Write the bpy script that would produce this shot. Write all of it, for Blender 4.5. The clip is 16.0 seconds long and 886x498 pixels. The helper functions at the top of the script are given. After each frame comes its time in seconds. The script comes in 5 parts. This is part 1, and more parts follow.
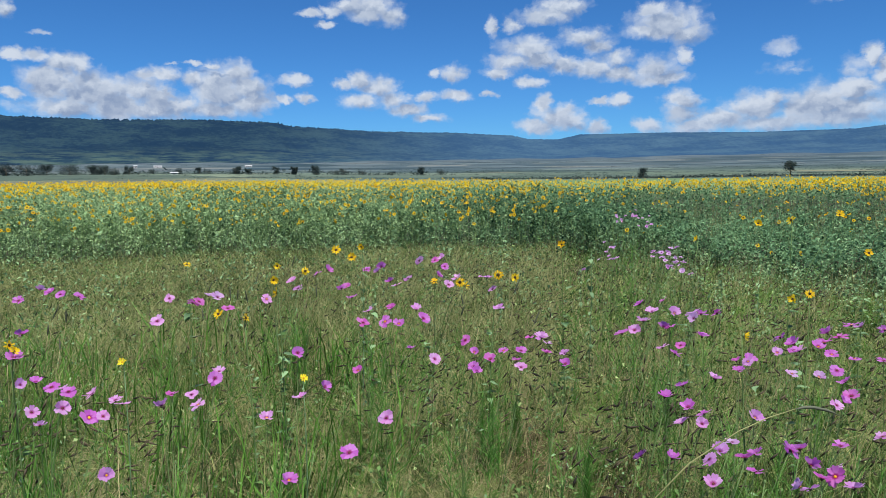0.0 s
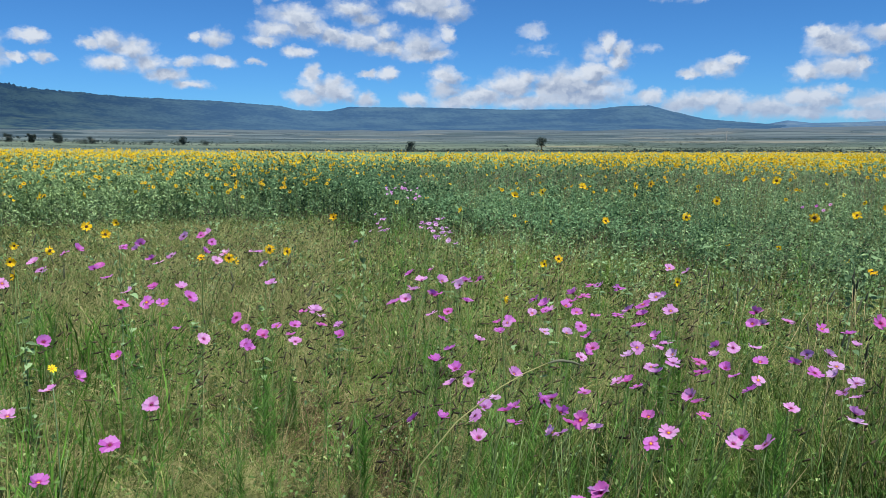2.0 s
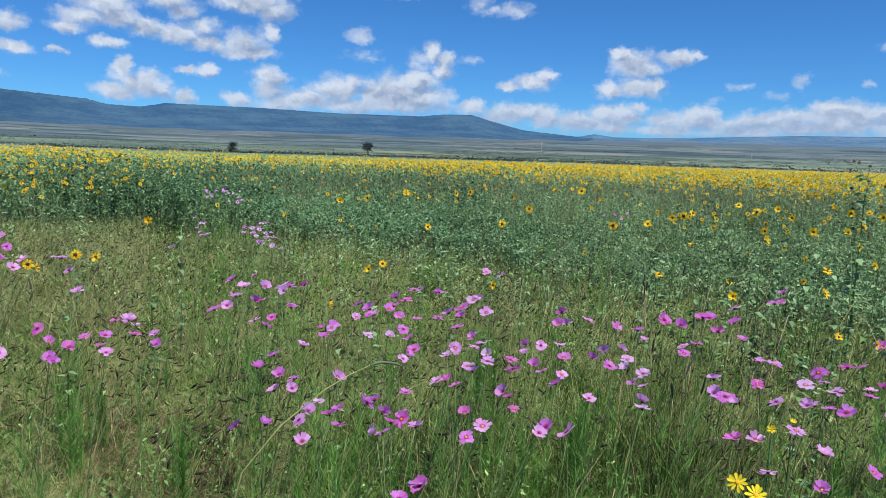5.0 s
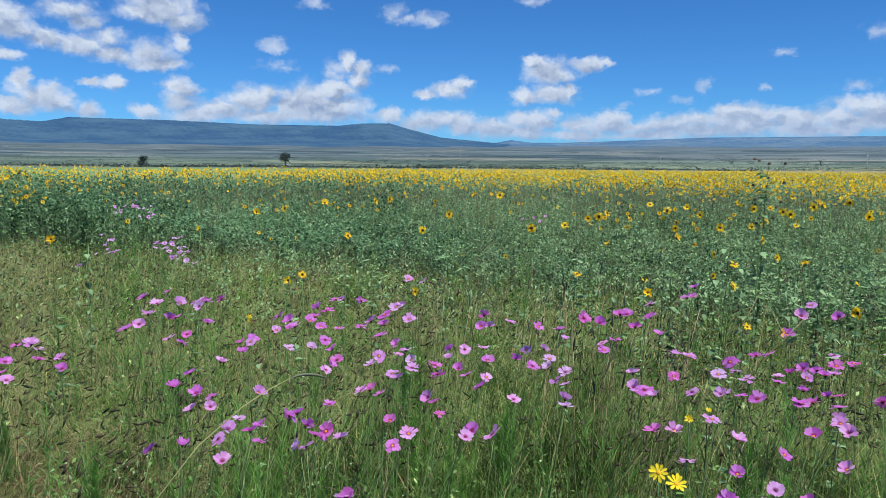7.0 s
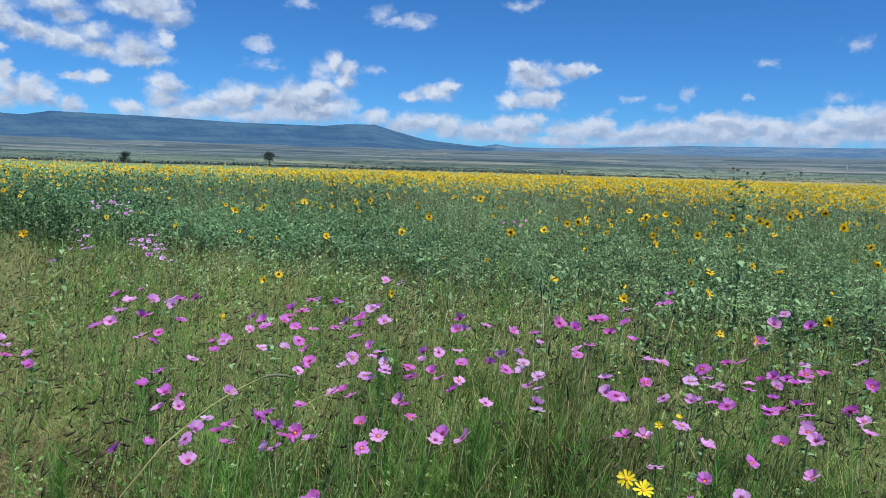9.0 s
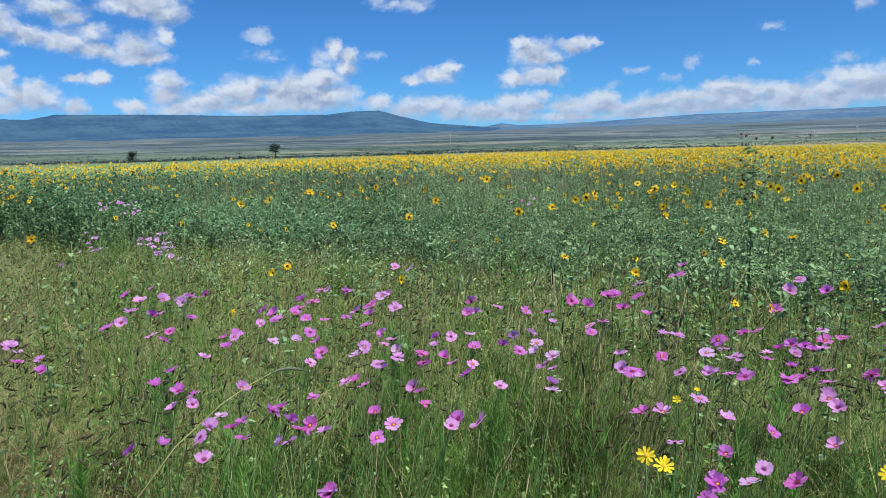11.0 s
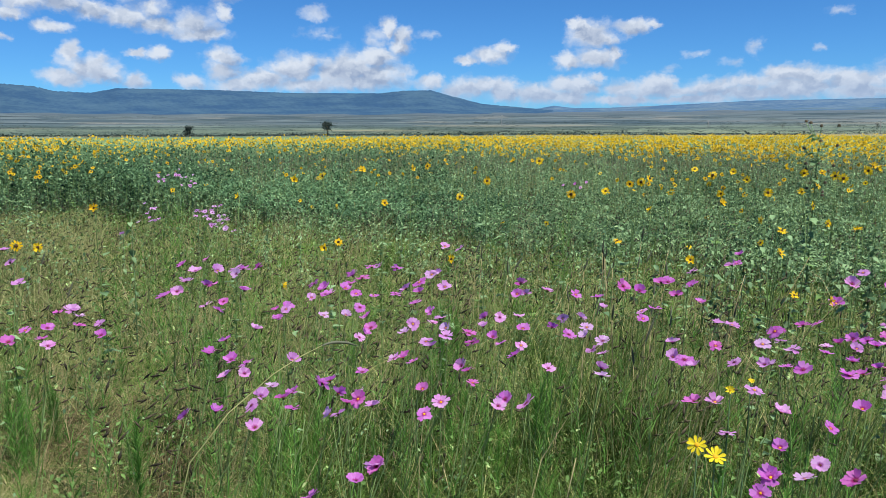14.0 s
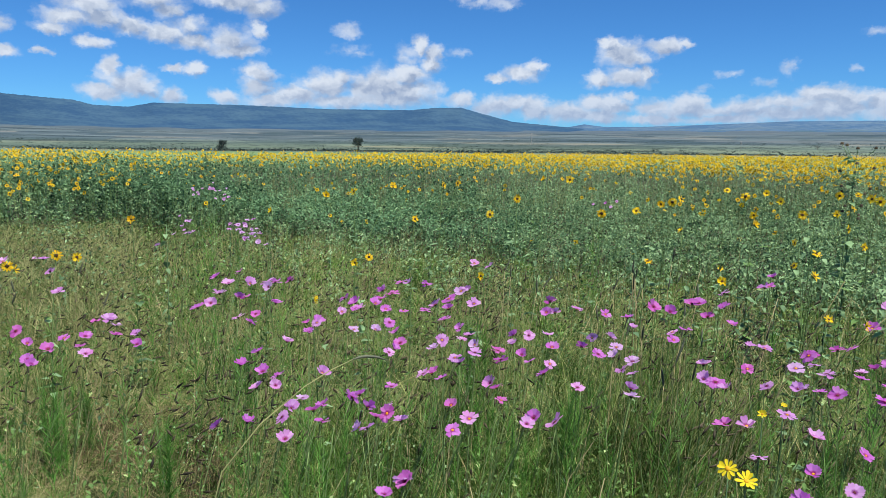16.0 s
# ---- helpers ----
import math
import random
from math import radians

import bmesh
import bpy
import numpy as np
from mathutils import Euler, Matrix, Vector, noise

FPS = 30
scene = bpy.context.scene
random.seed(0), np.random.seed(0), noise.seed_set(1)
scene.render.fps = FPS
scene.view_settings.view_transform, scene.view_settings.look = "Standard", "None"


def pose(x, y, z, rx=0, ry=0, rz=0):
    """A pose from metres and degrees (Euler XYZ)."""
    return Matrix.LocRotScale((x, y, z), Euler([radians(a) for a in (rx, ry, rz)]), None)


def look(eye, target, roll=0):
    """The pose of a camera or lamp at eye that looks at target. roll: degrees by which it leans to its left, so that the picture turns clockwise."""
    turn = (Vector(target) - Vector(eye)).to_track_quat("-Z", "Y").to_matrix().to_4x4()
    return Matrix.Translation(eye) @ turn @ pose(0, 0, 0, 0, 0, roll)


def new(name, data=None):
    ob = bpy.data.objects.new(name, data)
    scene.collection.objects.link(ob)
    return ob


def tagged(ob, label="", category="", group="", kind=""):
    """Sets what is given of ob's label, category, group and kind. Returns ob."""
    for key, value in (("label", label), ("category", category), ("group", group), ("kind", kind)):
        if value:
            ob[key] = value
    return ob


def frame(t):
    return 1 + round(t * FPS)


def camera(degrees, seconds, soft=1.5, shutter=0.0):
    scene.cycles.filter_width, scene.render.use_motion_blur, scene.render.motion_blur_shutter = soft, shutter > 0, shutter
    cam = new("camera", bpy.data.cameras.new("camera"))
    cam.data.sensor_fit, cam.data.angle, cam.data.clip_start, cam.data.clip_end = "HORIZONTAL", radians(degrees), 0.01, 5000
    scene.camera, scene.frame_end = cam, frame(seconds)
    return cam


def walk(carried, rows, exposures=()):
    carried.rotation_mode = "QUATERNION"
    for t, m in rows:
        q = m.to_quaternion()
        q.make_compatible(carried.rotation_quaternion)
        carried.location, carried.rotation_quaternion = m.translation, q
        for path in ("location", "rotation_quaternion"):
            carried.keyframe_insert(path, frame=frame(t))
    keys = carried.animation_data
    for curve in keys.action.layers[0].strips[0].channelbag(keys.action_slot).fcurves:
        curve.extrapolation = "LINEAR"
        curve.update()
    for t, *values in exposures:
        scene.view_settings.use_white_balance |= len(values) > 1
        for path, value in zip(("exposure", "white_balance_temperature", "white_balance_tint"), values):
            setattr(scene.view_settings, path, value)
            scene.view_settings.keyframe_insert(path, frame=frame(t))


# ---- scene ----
cam = camera(61.9, 16.0, soft=0.75)

# seconds, eye x y z, bearing right of +y, pitch, lean (degrees)
ROWS = [
    (0.0, -0.020, 0.041, 1.596, 0.00, -5.74, -0.86),
    (0.5, -0.010, 0.044, 1.599, 4.81, -7.73, -0.67),
    (1.0, -0.003, 0.049, 1.599, 10.49, -7.85, -0.49),
    (1.5, -0.011, 0.047, 1.599, 14.29, -7.68, 0.42),
    (2.0, -0.020, 0.038, 1.597, 17.62, -7.99, 0.01),
    (2.5, -0.035, 0.014, 1.604, 21.10, -7.84, 0.44),
    (3.0, -0.030, -0.016, 1.613, 23.15, -7.37, 0.59),
    (3.5, -0.032, -0.013, 1.609, 25.30, -7.31, 1.15),
    (4.0, -0.047, -0.027, 1.611, 27.78, -7.75, 2.16),
    (6.5, -0.018, -0.015, 1.606, 35.30, -6.69, 0.10),
    (7.0, -0.020, -0.016, 1.602, 37.15, -6.70, 0.45),
    (7.5, -0.019, -0.023, 1.601, 38.27, -7.13, 0.67),
    (8.0, -0.016, -0.029, 1.601, 38.47, -6.92, 1.11),
    (8.5, -0.001, -0.029, 1.602, 38.55, -6.43, 1.76),
    (9.0, 0.007, -0.027, 1.601, 38.46, -6.47, 1.71),
    (9.5, 0.013, -0.017, 1.598, 37.86, -7.30, 1.01),
    (12.0, 0.046, -0.009, 1.603, 38.41, -7.94, -2.48),
    (12.5, 0.044, -0.006, 1.601, 38.93, -8.12, -2.52),
    (13.0, 0.036, -0.001, 1.600, 39.03, -8.70, -1.01),
    (13.5, 0.036, 0.004, 1.596, 37.92, -9.25, 0.20),
    (14.0, 0.031, 0.005, 1.593, 33.88, -9.22, -0.16),
    (14.5, 0.029, 0.003, 1.594, 31.06, -8.80, -0.69),
    (15.0, 0.019, -0.005, 1.596, 30.74, -8.46, -0.63),
    (15.5, 0.010, -0.007, 1.597, 31.19, -8.05, 0.25),
    (16.0, 0.012, -0.005, 1.596, 31.70, -7.93, 0.54),
]


def heading(bearing, dip):
    a, e = radians(bearing), radians(dip)
    return Vector((math.sin(a) * math.cos(e), math.cos(a) * math.cos(e), math.sin(e)))


walk(cam, [(t, look((x, y, z), Vector((x, y, z)) + heading(b, p), r)) for t, x, y, z, b, p, r in ROWS],
     exposures=[(0.0, 0.76, 6300, 10), (1.5, 0.87, 6500, 10), (3.5, 0.86, 6400, 10), (6.5, 0.85, 6150, 10), (9.5, 0.85, 6150, 10), (12.0, 0.91, 6400, 10), (14.0, 0.93, 6450, 10), (16.0, 0.92, 6400, 10)])

# ---- sky, sun and clouds ----
SUN_EL, SUN_BEARING = 66.0, 168.0
sun = new("sun", bpy.data.lights.new("sun", "SUN"))
sun.data.energy, sun.data.angle, sun.data.color = 5.0, radians(0.53), (1.0, 0.955, 0.88)
sun.matrix_world = look((0, 0, 50), Vector((0, 0, 50)) - heading(SUN_BEARING, SUN_EL))

# cumulus puffs: bearing, elevation, half width, half height in degrees
CLOUDS = dict(
    west_bank=[(-29.6, 8.3, 0.6, 0.4), (-28.3, 8.3, 1.0, 0.4), (-26.8, 7.9, 1.2, 0.7), (-25.6, 7.7, 0.8, 0.7), (-27.9, 6.8, 1.7, 0.9), (-26.4, 6.5, 2.8, 1.2), (-24.8, 6.0, 2.8, 1.4), (-23.4, 5.2, 2.8, 1.1), (-21.7, 6.3, 2.0, 1.2), (-20.2, 7.4, 1.2, 0.6), (-21.5, 7.3, 1.0, 0.5), (-20.4, 5.7, 1.3, 1.2), (-18.3, 7.1, 1.0, 0.6), (-16.7, 6.4, 2.0, 1.7), (-15.1, 7.7, 1.3, 0.8), (-14.5, 6.6, 1.7, 0.9), (-14.4, 5.4, 1.7, 0.8), (-16.8, 5.0, 2.8, 0.6), (-22.2, 4.9, 4.6, 0.6), (-26.5, 5.0, 2.8, 0.7), (-29.7, 5.8, 0.8, 0.3), (-19.1, 5.3, 1.4, 0.8)],
    high_west=[(-5.2, 12.3, 2.0, 1.0), (-3.7, 11.8, 1.1, 0.7), (-6.7, 12.6, 1.4, 0.6), (-9.8, 11.9, 1.1, 0.3), (-8.2, 12.1, 0.7, 0.4), (-8.5, 11.2, 0.9, 0.3), (-29.9, 11.2, 0.8, 0.6)],
    shreds=[(-10.7, 7.2, 1.1, 0.4), (-11.8, 5.8, 0.6, 0.3), (-10.2, 5.9, 0.8, 0.4), (-18.0, 8.3, 0.7, 0.2), (-16.7, 8.1, 0.7, 0.2)],
    leaning=[(-7.5, 6.9, 0.7, 0.4), (-6.3, 7.1, 0.9, 0.6), (-4.6, 6.6, 1.4, 0.8), (-6.0, 5.6, 1.5, 0.6), (-3.4, 5.8, 1.6, 0.7), (-2.6, 5.0, 1.4, 0.6), (-0.9, 4.4, 1.3, 0.4), (-1.1, 5.9, 1.0, 0.4), (1.3, 5.9, 1.2, 0.4), (0.9, 7.7, 1.1, 0.6), (-0.4, 7.6, 0.6, 0.3), (3.7, 6.1, 0.6, 0.3)],
    crown=[(6.5, 9.3, 2.0, 0.9), (5.2, 8.4, 1.8, 0.7), (4.3, 7.6, 1.3, 0.5), (7.7, 8.5, 1.6, 0.6), (9.4, 8.0, 1.3, 0.6), (11.5, 7.7, 1.8, 0.7), (13.1, 8.3, 1.2, 0.7), (13.5, 7.2, 1.4, 0.6), (15.9, 7.5, 1.6, 1.1), (16.4, 6.7, 1.8, 0.5), (18.1, 8.2, 0.6, 0.6), (6.7, 6.8, 1.2, 0.4), (7.7, 11.5, 2.3, 0.7), (9.4, 12.2, 1.8, 0.7), (5.6, 11.0, 0.8, 0.6), (3.9, 11.0, 0.5, 0.7), (10.9, 9.9, 2.0, 0.7), (11.9, 9.3, 1.1, 0.6), (16.7, 10.6, 2.6, 1.1), (15.5, 10.1, 1.7, 0.6), (18.1, 9.9, 1.4, 0.8), (15.7, 11.5, 1.1, 0.6)],
    low_row=[(7.9, 5.2, 0.6, 0.7), (8.8, 4.3, 1.7, 0.8), (9.6, 3.9, 2.0, 0.6), (7.1, 3.5, 1.5, 0.6), (11.9, 3.5, 0.8, 0.6), (13.4, 5.3, 0.7, 0.5), (11.9, 5.3, 0.8, 0.3)],
    tower=[(22.6, 4.5, 2.0, 1.0), (24.0, 5.0, 1.2, 0.6), (20.5, 3.7, 2.1, 0.8), (18.9, 3.2, 2.8, 0.6), (17.9, 5.2, 1.0, 0.6), (17.6, 4.2, 1.1, 0.9), (15.5, 3.4, 1.2, 0.5), (26.7, 4.4, 2.8, 1.4), (28.8, 5.3, 1.8, 0.7), (29.2, 3.9, 2.3, 1.1), (27.5, 3.4, 3.7, 0.6), (30.0, 7.4, 0.6, 0.9), (30.9, 6.8, 0.8, 0.8), (30.7, 6.0, 1.0, 0.6), (33.0, 3.5, 1.4, 0.6), (35.4, 3.1, 2.0, 0.9), (36.9, 3.3, 1.4, 0.6), (38.6, 2.9, 1.8, 0.9), (23.5, 3.3, 2.8, 0.6)],
    drifting=[(37.5, 5.4, 1.4, 0.6), (38.4, 5.9, 0.9, 0.4), (35.8, 5.1, 1.0, 0.4), (44.8, 6.9, 1.8, 0.9), (45.8, 6.5, 1.3, 0.6), (47.9, 7.3, 1.6, 0.5), (49.3, 7.3, 0.7, 0.3), (43.9, 7.5, 0.9, 0.5), (43.3, 4.9, 1.1, 0.6), (45.4, 5.1, 1.7, 0.7), (46.7, 5.4, 0.6, 0.6), (43.5, 7.7, 0.6, 0.3)],
    far_bank_near=[(40.8, 2.7, 1.8, 0.8), (42.9, 3.3, 1.1, 0.6), (44.6, 3.1, 1.8, 0.9), (45.3, 3.7, 0.8, 0.4), (43.4, 2.3, 2.8, 0.6), (47.2, 2.8, 2.1, 0.7), (49.7, 3.1, 2.0, 0.7), (46.8, 2.1, 3.2, 0.5), (51.3, 2.7, 2.3, 0.6), (53.7, 3.0, 2.8, 0.7), (52.2, 2.1, 3.7, 0.4), (56.1, 3.2, 2.6, 0.7), (55.7, 2.5, 3.7, 0.6)],
    far_bank_east=[(58.7, 3.8, 2.1, 0.6), (60.2, 3.4, 2.3, 0.6), (59.1, 2.7, 4.1, 0.7), (62.7, 3.0, 2.8, 0.8), (63.5, 2.4, 4.1, 0.6), (66.4, 4.1, 2.3, 0.6), (67.7, 3.6, 2.8, 0.8), (66.8, 2.9, 4.1, 0.9), (70.2, 3.7, 3.2, 1.0), (69.9, 2.9, 4.6, 0.9), (72.9, 3.3, 3.7, 1.2), (74.6, 2.7, 4.1, 0.9), (64.8, 3.4, 1.8, 0.6)],
)
VEILS = [(24.3, 8.4, 1.0, 0.6), (24.4, 7.0, 1.6, 0.6), (25.0, 6.8, 1.2, 0.4), (29.2, 7.0, 0.8, 0.6), (33.4, 10.9, 1.2, 0.7), (36.0, 10.5, 1.4, 0.7), (27.6, 11.5, 1.8, 0.6), (56.3, 5.7, 0.8, 0.7), (54.8, 4.6, 0.9, 0.4), (50.7, 4.2, 0.8, 0.5), (60.6, 5.4, 0.8, 0.4), (66.0, 5.3, 1.0, 0.6), (61.4, 7.6, 1.0, 0.4), (28.6, 6.5, 0.9, 0.6), (32.6, 6.8, 1.2, 0.4), (34.3, 10.5, 0.9, 0.4), (52.4, 5.2, 1.0, 0.3), (43.6, 11.9, 1.8, 0.4), (67.0, 8.7, 1.1, 0.6), (24.5, 6.8, 1.4, 0.6), (24.6, 8.3, 1.0, 0.6), (29.9, 6.9, 1.8, 0.9), (29.4, 6.3, 1.4, 0.6), (-27.9, 9.7, 0.9, 0.2), (-19.7, 8.3, 0.7, 0.1), (18.3, 5.1, 1.8, 0.4)]


class Nodes:
    """Short hand for building a node tree."""

    def __init__(self, tree):
        self.tree = tree
        tree.nodes.clear()

    def add(self, kind, links=(), **values):
        n = self.tree.nodes.new(kind)
        for key, value in values.items():
            setattr(n, key, value)
        for slot, value in dict(links).items():
            self.feed(n.inputs[slot], value)
        return n

    def feed(self, socket, value):
        if isinstance(value, bpy.types.Node):
            value = next(s for s in value.outputs if s.enabled)
        if isinstance(value, bpy.types.NodeSocket):
            self.tree.links.new(value, socket)
        else:
            socket.default_value = value

    def math(self, op, a, b=0.0, c=0.0):
        return self.add("ShaderNodeMath", {0: a, 1: b, 2: c}, operation=op)

    def vec(self, op, a, b=(0, 0, 0), c=(0, 0, 0)):
        n = self.add("ShaderNodeVectorMath", {0: a}, operation=op)
        self.feed(n.inputs[1], b)
        if op == "MULTIPLY_ADD":
            self.feed(n.inputs[2], c)
        return n.outputs["Value" if op == "LENGTH" else "Vector"]

    def noise(self, vector, scale, detail=4.0, rough=0.55, distort=0.0):
        return self.add("ShaderNodeTexNoise", {"Vector": vector, "Scale": scale, "Detail": detail, "Roughness": rough, "Distortion": distort}).outputs["Fac"]

    def ramp(self, fac, *stops):
        n = self.add("ShaderNodeValToRGB", {0: fac})
        e = n.color_ramp.elements
        while len(e) < len(stops):
            e.new(0.5)
        for el, (at, col) in zip(e, stops):
            el.position, el.color = at, (*col, 1) if len(col) == 3 else col
        return n.outputs["Color"]

    def span(self, value, a, b, lo=0.0, hi=1.0, smooth=True):
        return self.add("ShaderNodeMapRange", {0: value, 1: a, 2: b, 3: lo, 4: hi}, interpolation_type="SMOOTHSTEP" if smooth else "LINEAR").outputs[0]

    def mix(self, fac, a, b, blend="MIX"):
        n = self.add("ShaderNodeMix", data_type="RGBA", blend_type=blend)
        for s, v in ((n.inputs["Factor"], fac), (n.inputs[6], a), (n.inputs[7], b)):
            self.feed(s, (*v, 1) if isinstance(v, tuple) and len(v) == 3 else v)
        return n.outputs[2]


def build_sky():
    world = bpy.data.worlds.new("sky")
    scene.world = world
    world.use_nodes = True
    w = Nodes(world.node_tree)
    sky = w.add("ShaderNodeTexSky", sky_type="NISHITA", sun_disc=False, sun_elevation=radians(SUN_EL), sun_rotation=radians(SUN_BEARING),
                altitude=2300.0, air_density=1.0, dust_density=0.25, ozone_density=2.4)
    way = w.add("ShaderNodeTexCoord").outputs["Generated"]
    sep = w.add("ShaderNodeSeparateXYZ", {0: way})
    bearing = w.math("MULTIPLY", w.math("ARCTAN2", sep.outputs[0], sep.outputs[1]), 57.29578)
    height = w.math("MULTIPLY", w.math("ARCSINE", sep.outputs[2]), 57.29578)
    flat = w.add("ShaderNodeCombineXYZ", {0: bearing, 1: height}).outputs[0]
    # billowing edges: bend the plane a little, then add rounded lumps of two sizes
    squash = w.vec("MULTIPLY", flat, (1.0, 1.25, 1.0))
    big = w.add("ShaderNodeTexNoise", {"Vector": squash, "Scale": 0.5, "Detail": 3.0, "Roughness": 0.5})
    bent = w.vec("MULTIPLY_ADD", w.vec("SUBTRACT", big.outputs["Color"], (0.5, 0.5, 0.5)), (1.3, 0.8, 0.0), flat)
    curl = w.add("ShaderNodeTexNoise", {"Vector": squash, "Scale": 1.9, "Detail": 4.0, "Roughness": 0.6})
    bent = w.vec("MULTIPLY_ADD", w.vec("SUBTRACT", curl.outputs["Color"], (0.5, 0.5, 0.5)), (0.9, 0.6, 0.0), bent)
    lump = w.add("ShaderNodeTexVoronoi", {"Vector": bent, "Scale": 0.62, "Smoothness": 0.6}, feature="SMOOTH_F1").outputs["Distance"]
    small = w.add("ShaderNodeTexVoronoi", {"Vector": bent, "Scale": 1.55, "Smoothness": 0.6}, feature="SMOOTH_F1").outputs["Distance"]
    wisp = w.noise(squash, 2.0, 4.0, 0.5)
    fine = w.math("ADD", w.math("ADD", w.math("MULTIPLY", lump, 0.70), w.math("MULTIPLY", small, 0.42)), w.math("MULTIPLY", wisp, 0.45))

    def nearest(at, puffs):
        low = None
        for b, e, rb, re in puffs:
            d = w.vec("LENGTH", w.vec("MULTIPLY_ADD", at, (1 / rb, 1 / re, 0.0), (-b / rb, -e / re, 0.0)))
            low = d if low is None else w.math("SMOOTH_MIN", low, d, 0.2).outputs[0]
        return low

    puffs = [p for bank in CLOUDS.values() for p in bank]
    rough = w.math("SUBTRACT", fine, 0.64)
    edge = w.math("MULTIPLY_ADD", rough, 0.95, nearest(bent, puffs))
    body = w.span(edge, 1.52, 0.52)
    # the same field a little higher: where it thins out the top catches the sun
    lifted = w.vec("ADD", bent, (-0.45, 0.55, 0.0))
    lit = w.span(w.math("MULTIPLY_ADD", rough, 1.1, nearest(lifted, puffs)), 0.30, 1.20)
    thin = w.span(w.math("MULTIPLY_ADD", rough, 1.5, nearest(bent, VEILS)), 1.25, 0.0, 0.0, 0.72)
    cover = w.math("MAXIMUM", body, thin)
    billow = w.span(w.math("MULTIPLY_ADD", small, 0.8, lump), 1.05, 0.20)
    above = w.noise(w.vec("ADD", bent, (-0.22, 0.42, 0.0)), 0.62, 3.0, 0.5)
    relief = w.span(w.math("SUBTRACT", w.noise(bent, 0.62, 3.0, 0.5), above), -0.12, 0.12)
    lit = w.math("ADD", w.math("MULTIPLY", lit, 0.62), w.math("MULTIPLY", w.math("ADD", billow, w.math("MULTIPLY", relief, 1.9)), 0.22))
    white = w.mix(lit, (0.148, 0.196, 0.290), (0.372, 0.408, 0.462))
    white = w.mix(w.span(height, 4.8, 1.6, 0.0, 0.55), white, (0.215, 0.285, 0.395))
    blue = w.add("ShaderNodeVectorMath", {0: sky, 1: (0.0188, 0.0415, 0.0645)}, operation="MULTIPLY").outputs[0]
    both = w.mix(cover, blue, white)
    back = w.add("ShaderNodeBackground", {"Color": both, "Strength": 1.0})
    w.add("ShaderNodeOutputWorld", {0: back})


build_sky()


# ---- materials ----
def leafy(name, dark, light, patch=0.6, tip=None, through_light=0.45, rough=0.6, fleck=None):
    """Plant tissue: colour varies from piece to piece and in patches over the ground; light comes through it."""
    m = bpy.data.materials.new(name)
    m.use_nodes = True
    w = Nodes(m.node_tree)
    geo = w.add("ShaderNodeNewGeometry")
    here = geo.outputs["Position"]
    island = geo.outputs["Random Per Island"]
    patchy = w.noise(here, patch, 3.0)
    grain = w.noise(here, 60.0, 2.0)
    clump = w.noise(here, 5.0, 2.0)
    t = w.math("ADD", w.math("MULTIPLY", island, 0.38), w.math("ADD", w.span(patchy, 0.3, 0.7, 0.0, 0.30), w.span(clump, 0.34, 0.66, 0.0, 0.36)))
    col = w.mix(w.span(t, 0.15, 0.85), dark, light)
    if fleck:
        col = w.mix(w.span(w.math("FRACT", w.math("MULTIPLY", island, 17.3)), 1.0 - fleck[0], 1.0 - fleck[0] + 0.02), col, fleck[1])
    if tip:
        high = w.span(w.add("ShaderNodeSeparateXYZ", {0: here}).outputs[2], tip[0], tip[1])
        col = w.mix(w.math("MULTIPLY", high, tip[3]), col, tip[2])
    col = w.mix(w.math("MULTIPLY", grain, 0.25), col, (0.5, 0.5, 0.5), "OVERLAY")
    bsdf = w.add("ShaderNodeBsdfPrincipled", {"Base Color": col, "Roughness": rough, "Specular IOR Level": 0.12})
    glow = w.add("ShaderNodeBsdfTranslucent", {"Color": col})
    mixed = w.add("ShaderNodeMixShader", {0: through_light, 1: bsdf, 2: glow})
    w.add("ShaderNodeOutputMaterial", {0: mixed})
    return m


GRASS = leafy("meadow_grass", (0.018, 0.046, 0.006), (0.135, 0.205, 0.048), 0.55, through_light=0.32, fleck=(0.14, (0.34, 0.36, 0.14)))
FRESH = leafy("fresh_grass", (0.040, 0.115, 0.016), (0.130, 0.280, 0.045), 0.9, through_light=0.4)
HERB = leafy("meadow_herbs", (0.016, 0.046, 0.010), (0.142, 0.250, 0.075), 0.4, through_light=0.30, fleck=(0.06, (0.34, 0.46, 0.18)))
PALE = leafy("pale_grass", (0.09, 0.115, 0.038), (0.34, 0.35, 0.155), 0.5, through_light=0.4)
STRAW = leafy("dry_straw", (0.20, 0.17, 0.075), (0.40, 0.35, 0.19), 0.8, through_light=0.2)
SEED = leafy("dark_seed_heads", (0.022, 0.020, 0.014), (0.085, 0.068, 0.042), 0.8, through_light=0.1)
WEED = leafy("grey_green_weeds", (0.020, 0.062, 0.030), (0.255, 0.400, 0.195), 0.35, through_light=0.38, fleck=(0.06, (0.32, 0.47, 0.22)))
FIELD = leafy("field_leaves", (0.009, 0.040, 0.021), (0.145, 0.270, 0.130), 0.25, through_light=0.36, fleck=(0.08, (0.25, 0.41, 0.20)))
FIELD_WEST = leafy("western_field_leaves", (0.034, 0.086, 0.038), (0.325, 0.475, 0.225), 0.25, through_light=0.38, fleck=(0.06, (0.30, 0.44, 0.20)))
STEM = leafy("green_stems", (0.090, 0.160, 0.050), (0.190, 0.280, 0.105), 0.8, through_light=0.25)
COSMOS_LEAF = leafy("feathery_leaves", (0.060, 0.165, 0.026), (0.150, 0.330, 0.065), 0.8, through_light=0.5)
